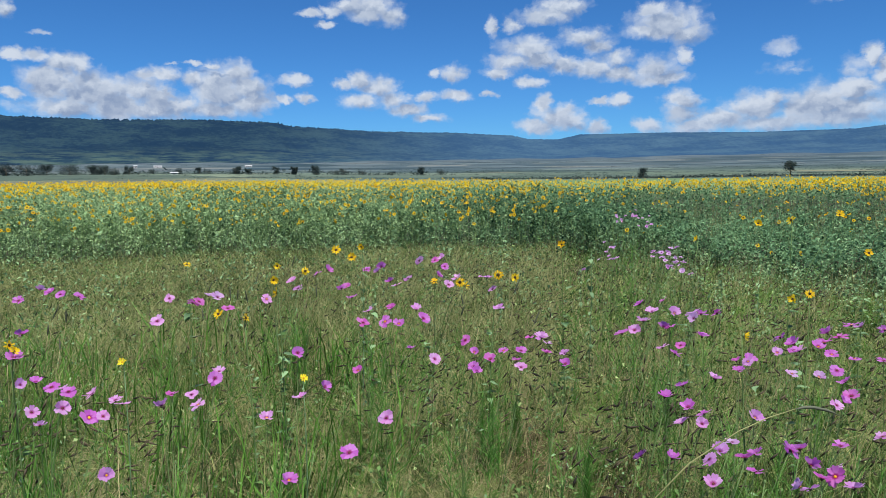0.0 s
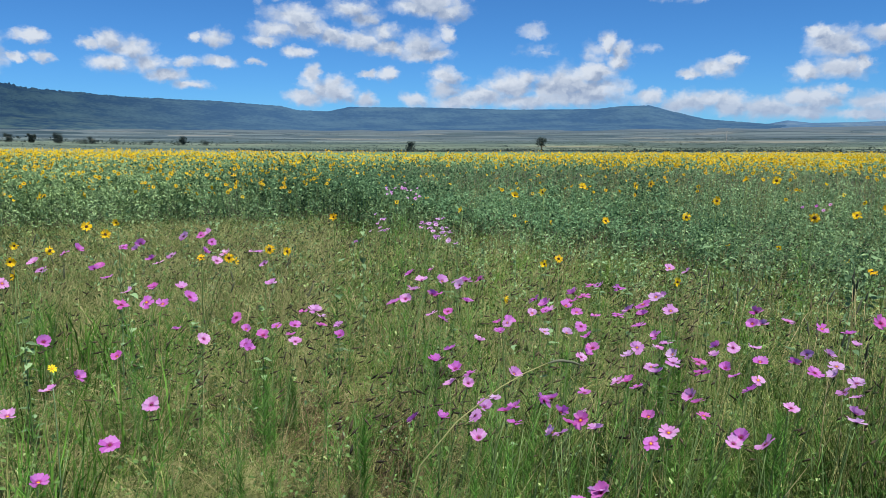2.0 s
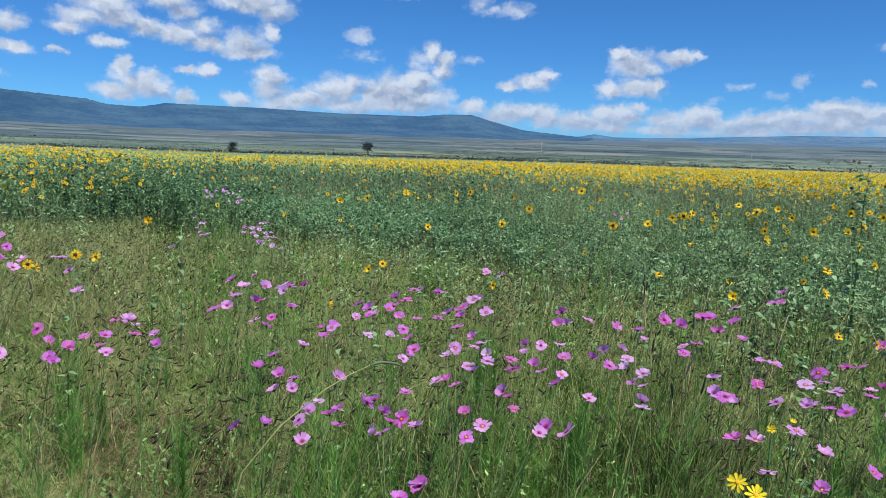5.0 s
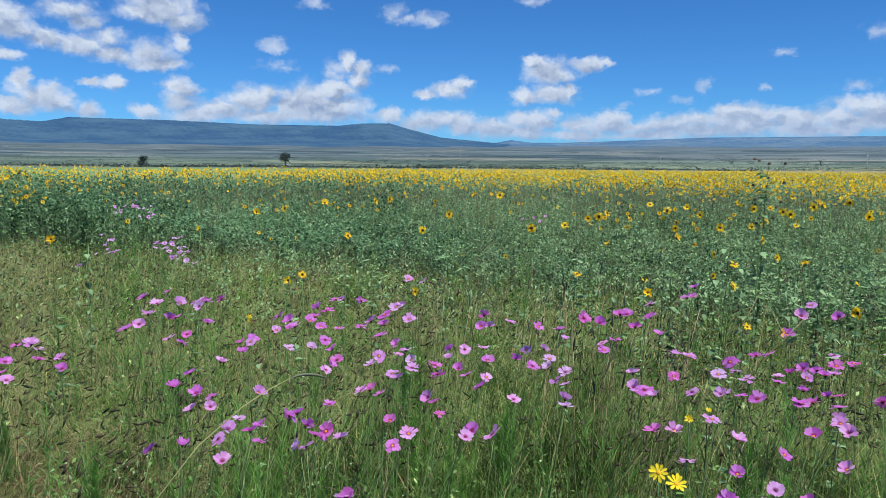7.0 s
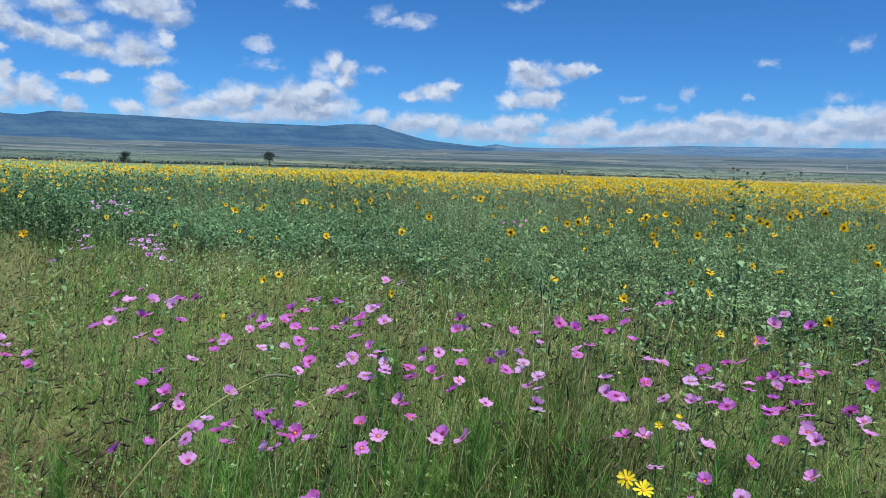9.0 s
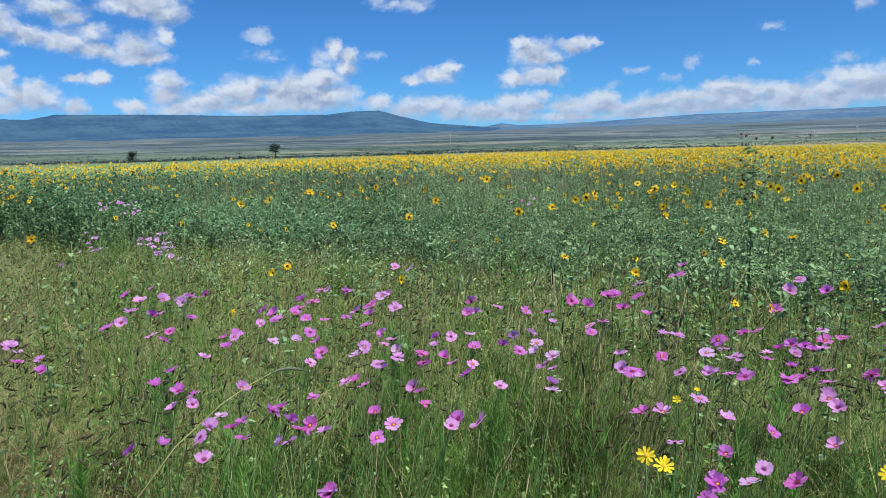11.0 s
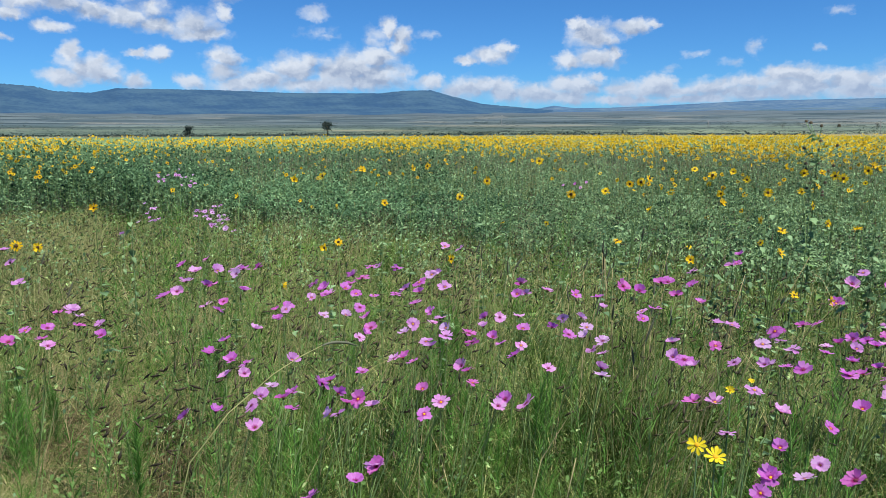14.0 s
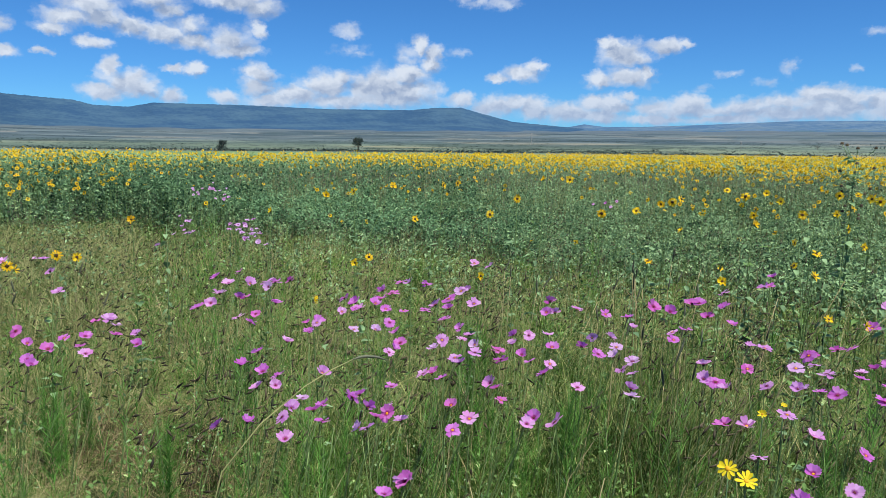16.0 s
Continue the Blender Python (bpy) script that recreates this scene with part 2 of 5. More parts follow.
YELLOW = leafy("sunflower_rays", (0.74, 0.44, 0.010), (0.90, 0.64, 0.020), 0.5, through_light=0.55, rough=0.6)
LEMON = leafy("lemon_rays", (0.72, 0.58, 0.02), (0.82, 0.66, 0.03), 0.5, through_light=0.5, rough=0.6)
BROWN = leafy("dark_discs", (0.020, 0.012, 0.006), (0.075, 0.040, 0.014), 3.0, through_light=0.0, rough=0.8)
GOLD = leafy("golden_discs", (0.34, 0.15, 0.01), (0.62, 0.35, 0.02), 3.0, through_light=0.1, rough=0.8)
BUSH = leafy("far_bushes", (0.016, 0.030, 0.032), (0.046, 0.066, 0.058), 0.02, through_light=0.15, rough=0.8)
SPIKE = leafy("grey_seed_spikes", (0.040, 0.050, 0.034), (0.115, 0.125, 0.085), 0.8, through_light=0.15)
BARK = leafy("bark", (0.06, 0.045, 0.03), (0.14, 0.11, 0.08), 0.5, through_light=0.0, rough=0.9)


def petal_material(name, deep, pale, base):
    """Cosmos petal: fine veins along it and a deeper base."""
    m = bpy.data.materials.new(name)
    m.use_nodes = True
    w = Nodes(m.node_tree)
    obj = w.add("ShaderNodeTexCoord").outputs["Object"]
    along = w.add("ShaderNodeSeparateXYZ", {0: obj})
    rnd = w.add("ShaderNodeObjectInfo").outputs["Random"]
    veins = w.add("ShaderNodeTexNoise", {"Vector": w.vec("MULTIPLY", obj, (30.0, 900.0, 1.0)), "Scale": 1.0, "Detail": 2.0}).outputs["Fac"]
    t = w.math("ADD", w.math("MULTIPLY", rnd, 0.4), w.math("MULTIPLY", veins, 0.6))
    col = w.mix(w.span(t, 0.15, 0.85), deep, pale)
    col = w.mix(w.span(along.outputs[0], 0.012, 0.004), col, base)
    bsdf = w.add("ShaderNodeBsdfPrincipled", {"Base Color": col, "Roughness": 0.6, "Specular IOR Level": 0.2})
    glow = w.add("ShaderNodeBsdfTranslucent", {"Color": col})
    w.add("ShaderNodeOutputMaterial", {0: w.add("ShaderNodeMixShader", {0: 0.6, 1: bsdf, 2: glow})})
    return m


PETALS = dict(
    pink=[petal_material("pink_petal", (0.500, 0.098, 0.520), (0.655, 0.260, 0.690), (0.339, 0.022, 0.213)),
          petal_material("rose_petal", (0.520, 0.085, 0.440), (0.660, 0.215, 0.610), (0.339, 0.022, 0.156)),
          petal_material("light_pink_petal", (0.622, 0.231, 0.602), (0.754, 0.460, 0.777), (0.396, 0.057, 0.291))],
    lilac=[petal_material("lilac_petal", (0.540, 0.205, 0.570), (0.670, 0.390, 0.720), (0.265, 0.057, 0.291)),
           petal_material("pale_lilac_petal", (0.560, 0.290, 0.620), (0.700, 0.490, 0.760), (0.321, 0.093, 0.331))],
)


def ground_material():
    """Soil and litter near by, meadow behind the flower field, then a patchwork of fields and scrub with painted-in
    haze.
    """
    m = bpy.data.materials.new("valley_ground")
    m.use_nodes = True
    w = Nodes(m.node_tree)
    here = w.add("ShaderNodeNewGeometry").outputs["Position"]
    r = w.vec("LENGTH", w.vec("MULTIPLY", here, (1, 1, 0)))
    litter = w.ramp(w.noise(here, 9.0, 8.0, 0.7), (0.30, (0.038, 0.048, 0.018)), (0.55, (0.120, 0.140, 0.055)), (0.75, (0.24, 0.24, 0.11)))
    meadow = w.ramp(w.noise(here, 0.05, 6.0, 0.6), (0.3, (0.085, 0.140, 0.050)), (0.7, (0.14, 0.200, 0.080)))
    cells = w.add("ShaderNodeTexVoronoi", {"Vector": w.vec("ADD", here, w.vec("MULTIPLY", w.add("ShaderNodeTexNoise", {"Vector": here, "Scale": 0.006, "Detail": 4.0}).outputs["Color"], (140.0, 140.0, 0.0))), "Scale": 0.0085})
    pick = w.add("ShaderNodeSeparateColor", {0: cells.outputs["Color"]}).outputs[0]
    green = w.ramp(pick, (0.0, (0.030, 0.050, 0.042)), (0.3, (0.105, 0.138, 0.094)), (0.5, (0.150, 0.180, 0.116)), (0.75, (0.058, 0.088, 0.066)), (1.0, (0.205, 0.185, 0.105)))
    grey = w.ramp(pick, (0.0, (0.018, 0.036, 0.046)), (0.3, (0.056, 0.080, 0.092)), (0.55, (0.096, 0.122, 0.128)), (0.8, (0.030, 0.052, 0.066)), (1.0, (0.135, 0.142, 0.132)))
    # plots shift to grey-blue with distance, haze put into the ground colour
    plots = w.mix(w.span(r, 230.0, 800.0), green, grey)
    scrub = w.span(w.noise(here, 0.016, 9.0, 0.75), 0.50, 0.60)
    plots = w.mix(w.math("MULTIPLY", scrub, 0.72), plots, (0.034, 0.052, 0.050))
    # farthest ground blends to bluer tones, the same painted haze
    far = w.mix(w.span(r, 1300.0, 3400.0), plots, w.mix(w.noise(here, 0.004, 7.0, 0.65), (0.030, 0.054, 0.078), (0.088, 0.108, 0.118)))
    soil = w.ramp(w.noise(here, 6.0, 6.0, 0.7), (0.35, (0.022, 0.026, 0.014)), (0.7, (0.055, 0.060, 0.034)))
    col = w.mix(w.span(r, 9.0, 16.0), litter, soil)
    col = w.mix(w.span(r, 40.0, 75.0), col, meadow)
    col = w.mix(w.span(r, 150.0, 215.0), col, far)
    bump = w.add("ShaderNodeBump", {"Height": w.noise(here, 25.0, 6.0, 0.7), "Strength": 0.6, "Distance": 0.03})
    bsdf = w.add("ShaderNodeBsdfPrincipled", {"Base Color": col, "Roughness": 0.95, "Specular IOR Level": 0.1, "Normal": bump})
    w.add("ShaderNodeOutputMaterial", {0: bsdf})
    return m


def hill_material(name, forest, open_slope, scale, east_haze=None):
    """Far wooded slopes in haze-blued colours: dark forest broken by paler clearings and gullies."""
    m = bpy.data.materials.new(name)
    m.use_nodes = True
    w = Nodes(m.node_tree)
    here = w.add("ShaderNodeNewGeometry").outputs["Position"]
    stretched = w.vec("MULTIPLY", here, (1, 1, 3.0))
    broad = w.noise(stretched, scale, 6.0, 0.6)
    fine = w.noise(stretched, scale * 9, 5.0, 0.7)
    t = w.math("ADD", w.math("MULTIPLY", broad, 0.55), w.math("MULTIPLY", fine, 0.45))
    col = w.mix(w.span(t, 0.42, 0.60), forest, open_slope)
    # grazed clearings low on the slope
    low = w.span(w.add("ShaderNodeSeparateXYZ", {0: here}).outputs[2], 125.0, 55.0)
    col = w.mix(w.math("MULTIPLY", low, w.span(w.noise(w.vec("MULTIPLY", here, (1, 1, 9.0)), scale * 2.5, 6.0, 0.65), 0.44, 0.62, 0.0, 0.8)), col, (0.052, 0.082, 0.070))
    # towards the east the colours go paler and bluer: distance haze painted in
    if east_haze:
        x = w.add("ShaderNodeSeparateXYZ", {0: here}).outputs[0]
        col = w.mix(w.span(x, -900.0, 500.0), col, w.mix(w.span(t, 0.40, 0.62), *east_haze))
    bsdf = w.add("ShaderNodeBsdfPrincipled", {"Base Color": col, "Roughness": 1.0, "Specular IOR Level": 0.0})
    w.add("ShaderNodeOutputMaterial", {0: bsdf})
    return m


# ---- mesh helpers ----
rng = np.random.default_rng(11)


def tri_object(name, verts, tris, mats, slots=None, smooth=False):
    """One mesh object from arrays of vertices and triangles."""
    verts, tris = np.asarray(verts, np.float32).reshape(-1, 3), np.asarray(tris, np.int32).reshape(-1, 3)
    me = bpy.data.meshes.new(name)
    me.vertices.add(len(verts))
    me.vertices.foreach_set("co", verts.ravel())
    me.loops.add(tris.size)
    me.loops.foreach_set("vertex_index", tris.ravel())
    me.polygons.add(len(tris))
    me.polygons.foreach_set("loop_start", np.arange(0, tris.size, 3, dtype=np.int32))
    for mat in mats:
        me.materials.append(mat)
    if slots is not None:
        me.polygons.foreach_set("material_index", np.asarray(slots, np.int32))
    if smooth:
        me.polygons.foreach_set("use_smooth", np.ones(len(tris), bool))
    me.update(calc_edges=True)
    return new(name, me)


def repeat_tris(pattern, count, stride):
    return (np.asarray(pattern)[None] + (np.arange(count) * stride)[:, None, None]).reshape(-1, 3)


def smoothstep(a, b, v):
    t = np.clip((np.asarray(v, float) - a) / (np.asarray(b, float) - a), 0, 1)
    return t * t * (3 - 2 * t)


def polar(bearing, r):
    a = np.radians(bearing)
    return np.sin(a) * r, np.cos(a) * r


def scatter(n, r0, r1, b0=-42.0, b1=80.0, power=1.0):
    """n places between two distances; power 1 spreads them evenly by distance, 2 evenly by area."""
    r = (r0 ** power + rng.random(n) * (r1 ** power - r0 ** power)) ** (1 / power)
    return rng.uniform(b0, b1, n), r


def clump_noise(x, y, size, seed=0):
    """Cheap smooth patchiness from 0 to 1."""
    k = 1 / size
    v = np.sin(x * k * 1.7 + 1.3 + seed) * np.cos(y * k * 2.1 - 0.7 * seed) + 0.6 * np.sin(x * k * 3.9 - y * k * 2.7 + 2.1 * seed) + 0.4 * np.cos(x * k * 7.1 + y * k * 6.3 + seed)
    return np.clip(v / 3.2 + 0.5, 0, 1)


def rise(x, y):
    """Height of the valley floor."""
    r = np.hypot(x, y)
    b = np.degrees(np.arctan2(x, y))
    far = np.clip((r - 260) / 2800, 0, 2) ** 1.25 * 62
    west = 2.6 * smoothstep(90, 420, r) * smoothstep(2, -24, b)
    return far + west - 0.15 * smoothstep(80, 190, r) * smoothstep(0, 10, b)


def blade_arrays(x, y, z, h, w, lean, bend):
    """Curved grass blades of two segments: five vertices, three triangles each."""
    n = len(x)
    turn, side = rng.uniform(0, 2 * np.pi, n), rng.uniform(0, np.pi, n)
    sx, sy = np.cos(side) * w / 2, np.sin(side) * w / 2
    lx, ly = np.cos(turn) * lean + bend[0] * h, np.sin(turn) * lean + bend[1] * h
    v = np.zeros((n, 5, 3))
    v[:, 0] = np.stack([x - sx, y - sy, z], 1)
    v[:, 1] = np.stack([x + sx, y + sy, z], 1)
    v[:, 2] = np.stack([x - sx * 0.8 + lx * 0.32, y - sy * 0.8 + ly * 0.32, z + h * 0.58], 1)
    v[:, 3] = np.stack([x + sx * 0.8 + lx * 0.32, y + sy * 0.8 + ly * 0.32, z + h * 0.58], 1)
    v[:, 4] = np.stack([x + lx, y + ly, z + h], 1)
    return v.reshape(-1, 3), repeat_tris([(0, 1, 3), (0, 3, 2), (2, 3, 4)], n, 5)


def leaf_arrays(x, y, z, size, droop=0.25, wide=0.28):
    """Folded pointed leaves: four vertices, two triangles each."""
    n = len(x)
    a, tilt = rng.uniform(0, 2 * np.pi, n), rng.normal(-droop, 0.55, n)
    ux, uy, uz = np.cos(a) * np.cos(tilt), np.sin(a) * np.cos(tilt), np.sin(tilt)
    roll = rng.normal(0, 0.5, n)
    px, py, pz = -np.sin(a) * np.cos(roll), np.cos(a) * np.cos(roll), np.sin(roll)
    v = np.zeros((n, 4, 3))
    base = np.stack([x, y, z], 1)
    u, p = np.stack([ux, uy, uz], 1) * size[:, None], np.stack([px, py, pz], 1) * size[:, None]
    up = np.zeros((n, 3))
    up[:, 2] = size * 0.12
    v[:, 0] = base
    v[:, 1] = base + u * 0.42 + p * wide + up
    v[:, 2] = base + u
    v[:, 3] = base + u * 0.42 - p * wide + up
    return v.reshape(-1, 3), repeat_tris([(0, 1, 2), (0, 2, 3)], n, 4)


def head_arrays(x, y, z, radius, points, toward=None, spread=0.5, eye=0.32):
    """Flower heads: a ray star and a raised disc. Returns vertices, triangles and slots (0 rays, 1 disc)."""
    n = len(x)
    face = np.stack([rng.normal(0, spread, n), rng.normal(0, spread, n), rng.uniform(0.15, 0.9, n)], 1) + (toward if toward is not None else 0)
    face /= np.linalg.norm(face, axis=1, keepdims=True)
    e1 = np.cross(face, (0.0, 0.0, 1.0)) + 1e-6
    e1 /= np.linalg.norm(e1, axis=1, keepdims=True)
    e2 = np.cross(face, e1)
    ring, disc = points * 2, 6
    c = np.stack([x, y, z], 1)
    v = np.zeros((n, ring + 1 + disc, 3))
    for k in range(ring):
        ang = np.pi * 2 * k / ring + rng.normal(0, 0.06, n)
        rad = radius * (1.0 if k % 2 == 0 else 0.62) * rng.uniform(0.85, 1.1, n)
        v[:, k] = c + e1 * (np.cos(ang) * rad)[:, None] + e2 * (np.sin(ang) * rad)[:, None] + face * (rng.normal(0.05, 0.1, n) * radius)[:, None]
    v[:, ring] = c
    for k in range(disc):
        ang = np.pi * 2 * k / disc
        v[:, ring + 1 + k] = c + face * (radius * 0.16)[:, None] + (e1 * np.cos(ang) + e2 * np.sin(ang)) * (radius * eye)[:, None]
    rays = [(ring, k, (k + 1) % ring) for k in range(ring)]
    mid = [(ring + 1, ring + 1 + k, ring + 2 + k) for k in range(1, disc - 1)]
    slots = np.tile([0] * len(rays) + [1] * len(mid), n)
    return v.reshape(-1, 3), repeat_tris(rays + mid, n, ring + 1 + disc), slots


# ---- ground and hills ----
def build_ground():
    rings = np.concatenate([np.linspace(0.5, 20, 30), np.geomspace(22, 4700, 70)])
    bearings = np.linspace(-180, 180, 361)[:-1]
    B, R = np.meshgrid(bearings, rings)
    x, y = polar(B, R)
    z = rise(x, y) + 0.03 * (clump_noise(x, y, 0.9) - 0.5) * (R < 30) + (clump_noise(x, y, 260, 2) - 0.5) * 9 * smoothstep(500, 2200, R)
    verts = np.stack([x, y, z], 2).reshape(-1, 3)
    nb, tris = len(bearings), []
    for i in range(len(rings) - 1):
        k = np.arange(nb)
        a, b, c, d = i * nb + k, i * nb + (k + 1) % nb, (i + 1) * nb + (k + 1) % nb, (i + 1) * nb + k
        tris += [np.stack([a, b, c], 1), np.stack([a, c, d], 1)]
    verts = np.concatenate([verts, [[0, 0, 0]]])
    k = np.arange(nb)
    tris.append(np.stack([np.full(nb, len(verts) - 1), (k + 1) % nb, k], 1))
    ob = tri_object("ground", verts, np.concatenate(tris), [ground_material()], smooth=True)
    tagged(ob, "wide valley floor of meadow, scrub and small fields", "ground", kind="structure")


def build_ridge(name, label, skyline, base_r, crest_r, mat, shape, fuzz, recede=((0, 1), (1, 1))):
    """A long hill. skyline: bearing and elevation of its crest seen from the meadow, in degrees."""
    b0, b1 = skyline[0][0], skyline[-1][0]
    cols = np.arange(b0, b1 + 0.05, 0.08)
    el = np.interp(cols, [p[0] for p in skyline], [p[1] for p in skyline])
    away = np.interp(cols, [q[0] for q in recede], [q[1] for q in recede])
    base_r, crest_r, fuzz = base_r * away, crest_r * away, fuzz * np.interp(away, [0.8, 1.0], [1.0, 0.3])
    crest = 1.6 + crest_r * np.tan(np.radians(el))
    canopy = fuzz * (clump_noise(cols, cols * 0.3, 0.12, 5) - 0.5) + fuzz * 0.7 * rng.normal(0, 0.5, len(cols))
    rows = np.linspace(0, 1, 26)
    verts = []
    for s in rows:
        gully = 1 + 0.012 * (clump_noise(cols * 10, cols * 3 + s * 30, 9, 3) - 0.5) * (1 - s) * s * 4
        r = (base_r + (crest_r - base_r) * s) * gully
        x, y = polar(cols, r)
        ground = rise(x, y)
        lift = np.interp(s, [p[0] for p in shape], [p[1] for p in shape])
        foot = rise(*polar(cols, base_r)) - 6
        verts.append(np.stack([x, y, foot + (crest - foot) * lift + canopy * (0.3 + 0.7 * (s > 0.99)) * rng.choice([-1, 1]) * (s > 0.6)], 1))
    x, y = polar(cols, crest_r + 250)
    verts.append(np.stack([x, y, crest - 3], 1))
    nc, tris = len(cols), []
    for i in range(len(verts) - 1):
        k = np.arange(nc - 1)
        a, b, c, d = i * nc + k, i * nc + k + 1, (i + 1) * nc + k + 1, (i + 1) * nc + k
        tris += [np.stack([a, b, c], 1), np.stack([a, c, d], 1)]
    ob = tri_object(name, np.concatenate(verts), np.concatenate(tris), [mat], smooth=True)
    tagged(ob, label, "hill", kind="structure")


build_ground()
# mesa forest colours carry air haze, more of it in the eastern pair
MESA = hill_material("hazed_wooded_mesa", (0.008, 0.021, 0.042), (0.019, 0.040, 0.054), 0.0050, ((0.021, 0.052, 0.102), (0.040, 0.080, 0.122)))
# pale blue of the low ridge is haze mixed into its base colours
EAST_HILL = hill_material("hazed_ridge", (0.040, 0.084, 0.150), (0.078, 0.122, 0.172), 0.0028)
SCARP = [(0, 0), (0.5, 0.34), (0.8, 0.70), (0.93, 0.90), (1, 1)]
build_ridge("backdrop_mesa", "long flat-topped mesa, dark forest with blue distance haze painted in",
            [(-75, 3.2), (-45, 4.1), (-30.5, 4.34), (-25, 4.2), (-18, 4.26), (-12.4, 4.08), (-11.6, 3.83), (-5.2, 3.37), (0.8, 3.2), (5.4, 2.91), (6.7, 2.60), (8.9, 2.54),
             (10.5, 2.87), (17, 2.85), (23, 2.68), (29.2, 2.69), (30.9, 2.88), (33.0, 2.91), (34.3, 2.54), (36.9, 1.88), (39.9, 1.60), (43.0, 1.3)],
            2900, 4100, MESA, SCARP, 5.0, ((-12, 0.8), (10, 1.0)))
build_ridge("backdrop_low_ridge", "low ridge on the horizon, coloured with blue haze", [(36, 1.2), (40.5, 1.5), (41.2, 1.52), (42.3, 1.72), (43.8, 1.53), (46.4, 1.54), (50.5, 1.68), (56.5, 1.92), (67.8, 1.95), (85, 2.3), (120, 1.5)],
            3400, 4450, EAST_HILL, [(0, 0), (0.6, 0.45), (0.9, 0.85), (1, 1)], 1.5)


# ---- meadow: grasses ----
def field_edge(b):
    """Distance at which the tall flower field begins, by bearing."""
    return np.interp(b, [-45, 8, 20, 40, 66, 85], [15.0, 15.0, 12.5, 9.5, 7.6, 7.2])


def far_edge(b):
    """Distance at which the flower field ends."""
    return np.interp(b, [-45, -15, -3, 10, 20, 35, 60], [62, 60, 42, 30, 33, 46, 62])


def field_height(b, r):
    top = np.interp(b, [-30, 17, 60], [1.40, 1.24, 1.10])
    wall = smoothstep(22, 8, b)
    edge = field_edge(b)
    return top * (wall * (0.86 + 0.14 * smoothstep(0, 3, r - edge)) + (1 - wall) * (0.28 + 0.72 * smoothstep(-1.5, 9, r - edge)))


def build_grass(name, label, mat, n, r0, r1, h0, h1, w, lean, power=1.0, patch=None, bend=(0.06, 0.03), within=(-42.0, 80.0)):
    b, r = scatter(n, r0, r1, *within, power=power)
    x, y = polar(b, r)
    keep = rng.random(n) < 1.25 - smoothstep(-1, np.where(b > 14, 6.5, 2.5), r - field_edge(b))
    if patch:
        keep &= clump_noise(x, y, patch[0], patch[1]) > patch[2] + rng.normal(0, 0.08, n)
    x, y, r = x[keep], y[keep], r[keep]
    k = len(x)
    h = rng.uniform(h0, h1, k) * (0.7 + 0.6 * clump_noise(x, y, 0.5, 1))
    verts, tris = blade_arrays(x, y, np.full(k, -0.02), h, w * rng.uniform(0.6, 1.3, k) * (0.75 + r * 0.09), rng.uniform(0, lean, k) * h, bend)
    tagged(tri_object(name, verts, tris, [mat]), label, "grass", kind="stuff")


build_grass("meadow_grass", "dense low meadow grass, olive green with straw", GRASS, 190000, 1.1, 15.8, 0.05, 0.17, 0.0046, 3.0)
build_grass("tall_grass", "tall thin green grass standing in the meadow", GRASS, 5200, 1.3, 15.5, 0.20, 0.42, 0.0050, 1.9, patch=(0.9, 21, 0.45))
build_grass("fresh_grass", "tufts of bright fresh green grass", FRESH, 60000, 1.2, 10.0, 0.07, 0.22, 0.0046, 1.7, patch=(0.45, 4, 0.70))
build_grass("long_blades", "long bright green grass blades bending over", FRESH, 2300, 1.6, 7.0, 0.32, 0.60, 0.0085, 0.9, patch=(0.7, 15, 0.52), within=(-42.0, -3.0))
build_grass("dry_grass", "dry straw-coloured grass lying in the meadow", STRAW, 16000, 1.2, 13.0, 0.05, 0.18, 0.0032, 5.5, within=(-42.0, 16.0))
build_grass("matted_grass", "pale matted dead grass lying under the green", PALE, 120000, 1.2, 9.0, 0.03, 0.13, 0.0030, 5.5, patch=(0.7, 31, 0.40), within=(-42.0, 11.0))
build_grass("pale_grass", "pale dry grass in front of the sunflowers", PALE, 36000, 6.5, 15.6, 0.10, 0.32, 0.0046, 1.9, within=(-42.0, 9.0))
BROWN_STRAW = leafy("brown_thatch", (0.050, 0.036, 0.018), (0.185, 0.140, 0.075), 0.8, through_light=0.15)
build_grass("brown_thatch", "brown dead grass matted down between the flowers", BROWN_STRAW, 7000, 2.4, 4.6, 0.03, 0.16, 0.0038, 4.0, within=(3.5, 15.0), patch=(0.5, 3, 0.42))
build_grass("tangled_grass", "tangled dark green grass between the eastern flowers", GRASS, 42000, 1.2, 4.2, 0.07, 0.26, 0.0042, 1.9, within=(20.0, 78.0))
build_grass("sparse_dry_grass", "scattered dry straw in the darker grass", STRAW, 3500, 1.2, 13.0, 0.05, 0.18, 0.0030, 5.5, within=(16.0, 80.0))
build_grass("straw_stalks", "long bare straw stalks leaning over the meadow", STRAW, 300, 1.7, 7.0, 0.40, 0.75, 0.0036, 1.6)
build_grass("surrounding_grass", "low meadow grass on the side behind the viewer", GRASS, 25000, 0.8, 7.0, 0.05, 0.22, 0.0060, 1.9, within=(80.0, 318.0))


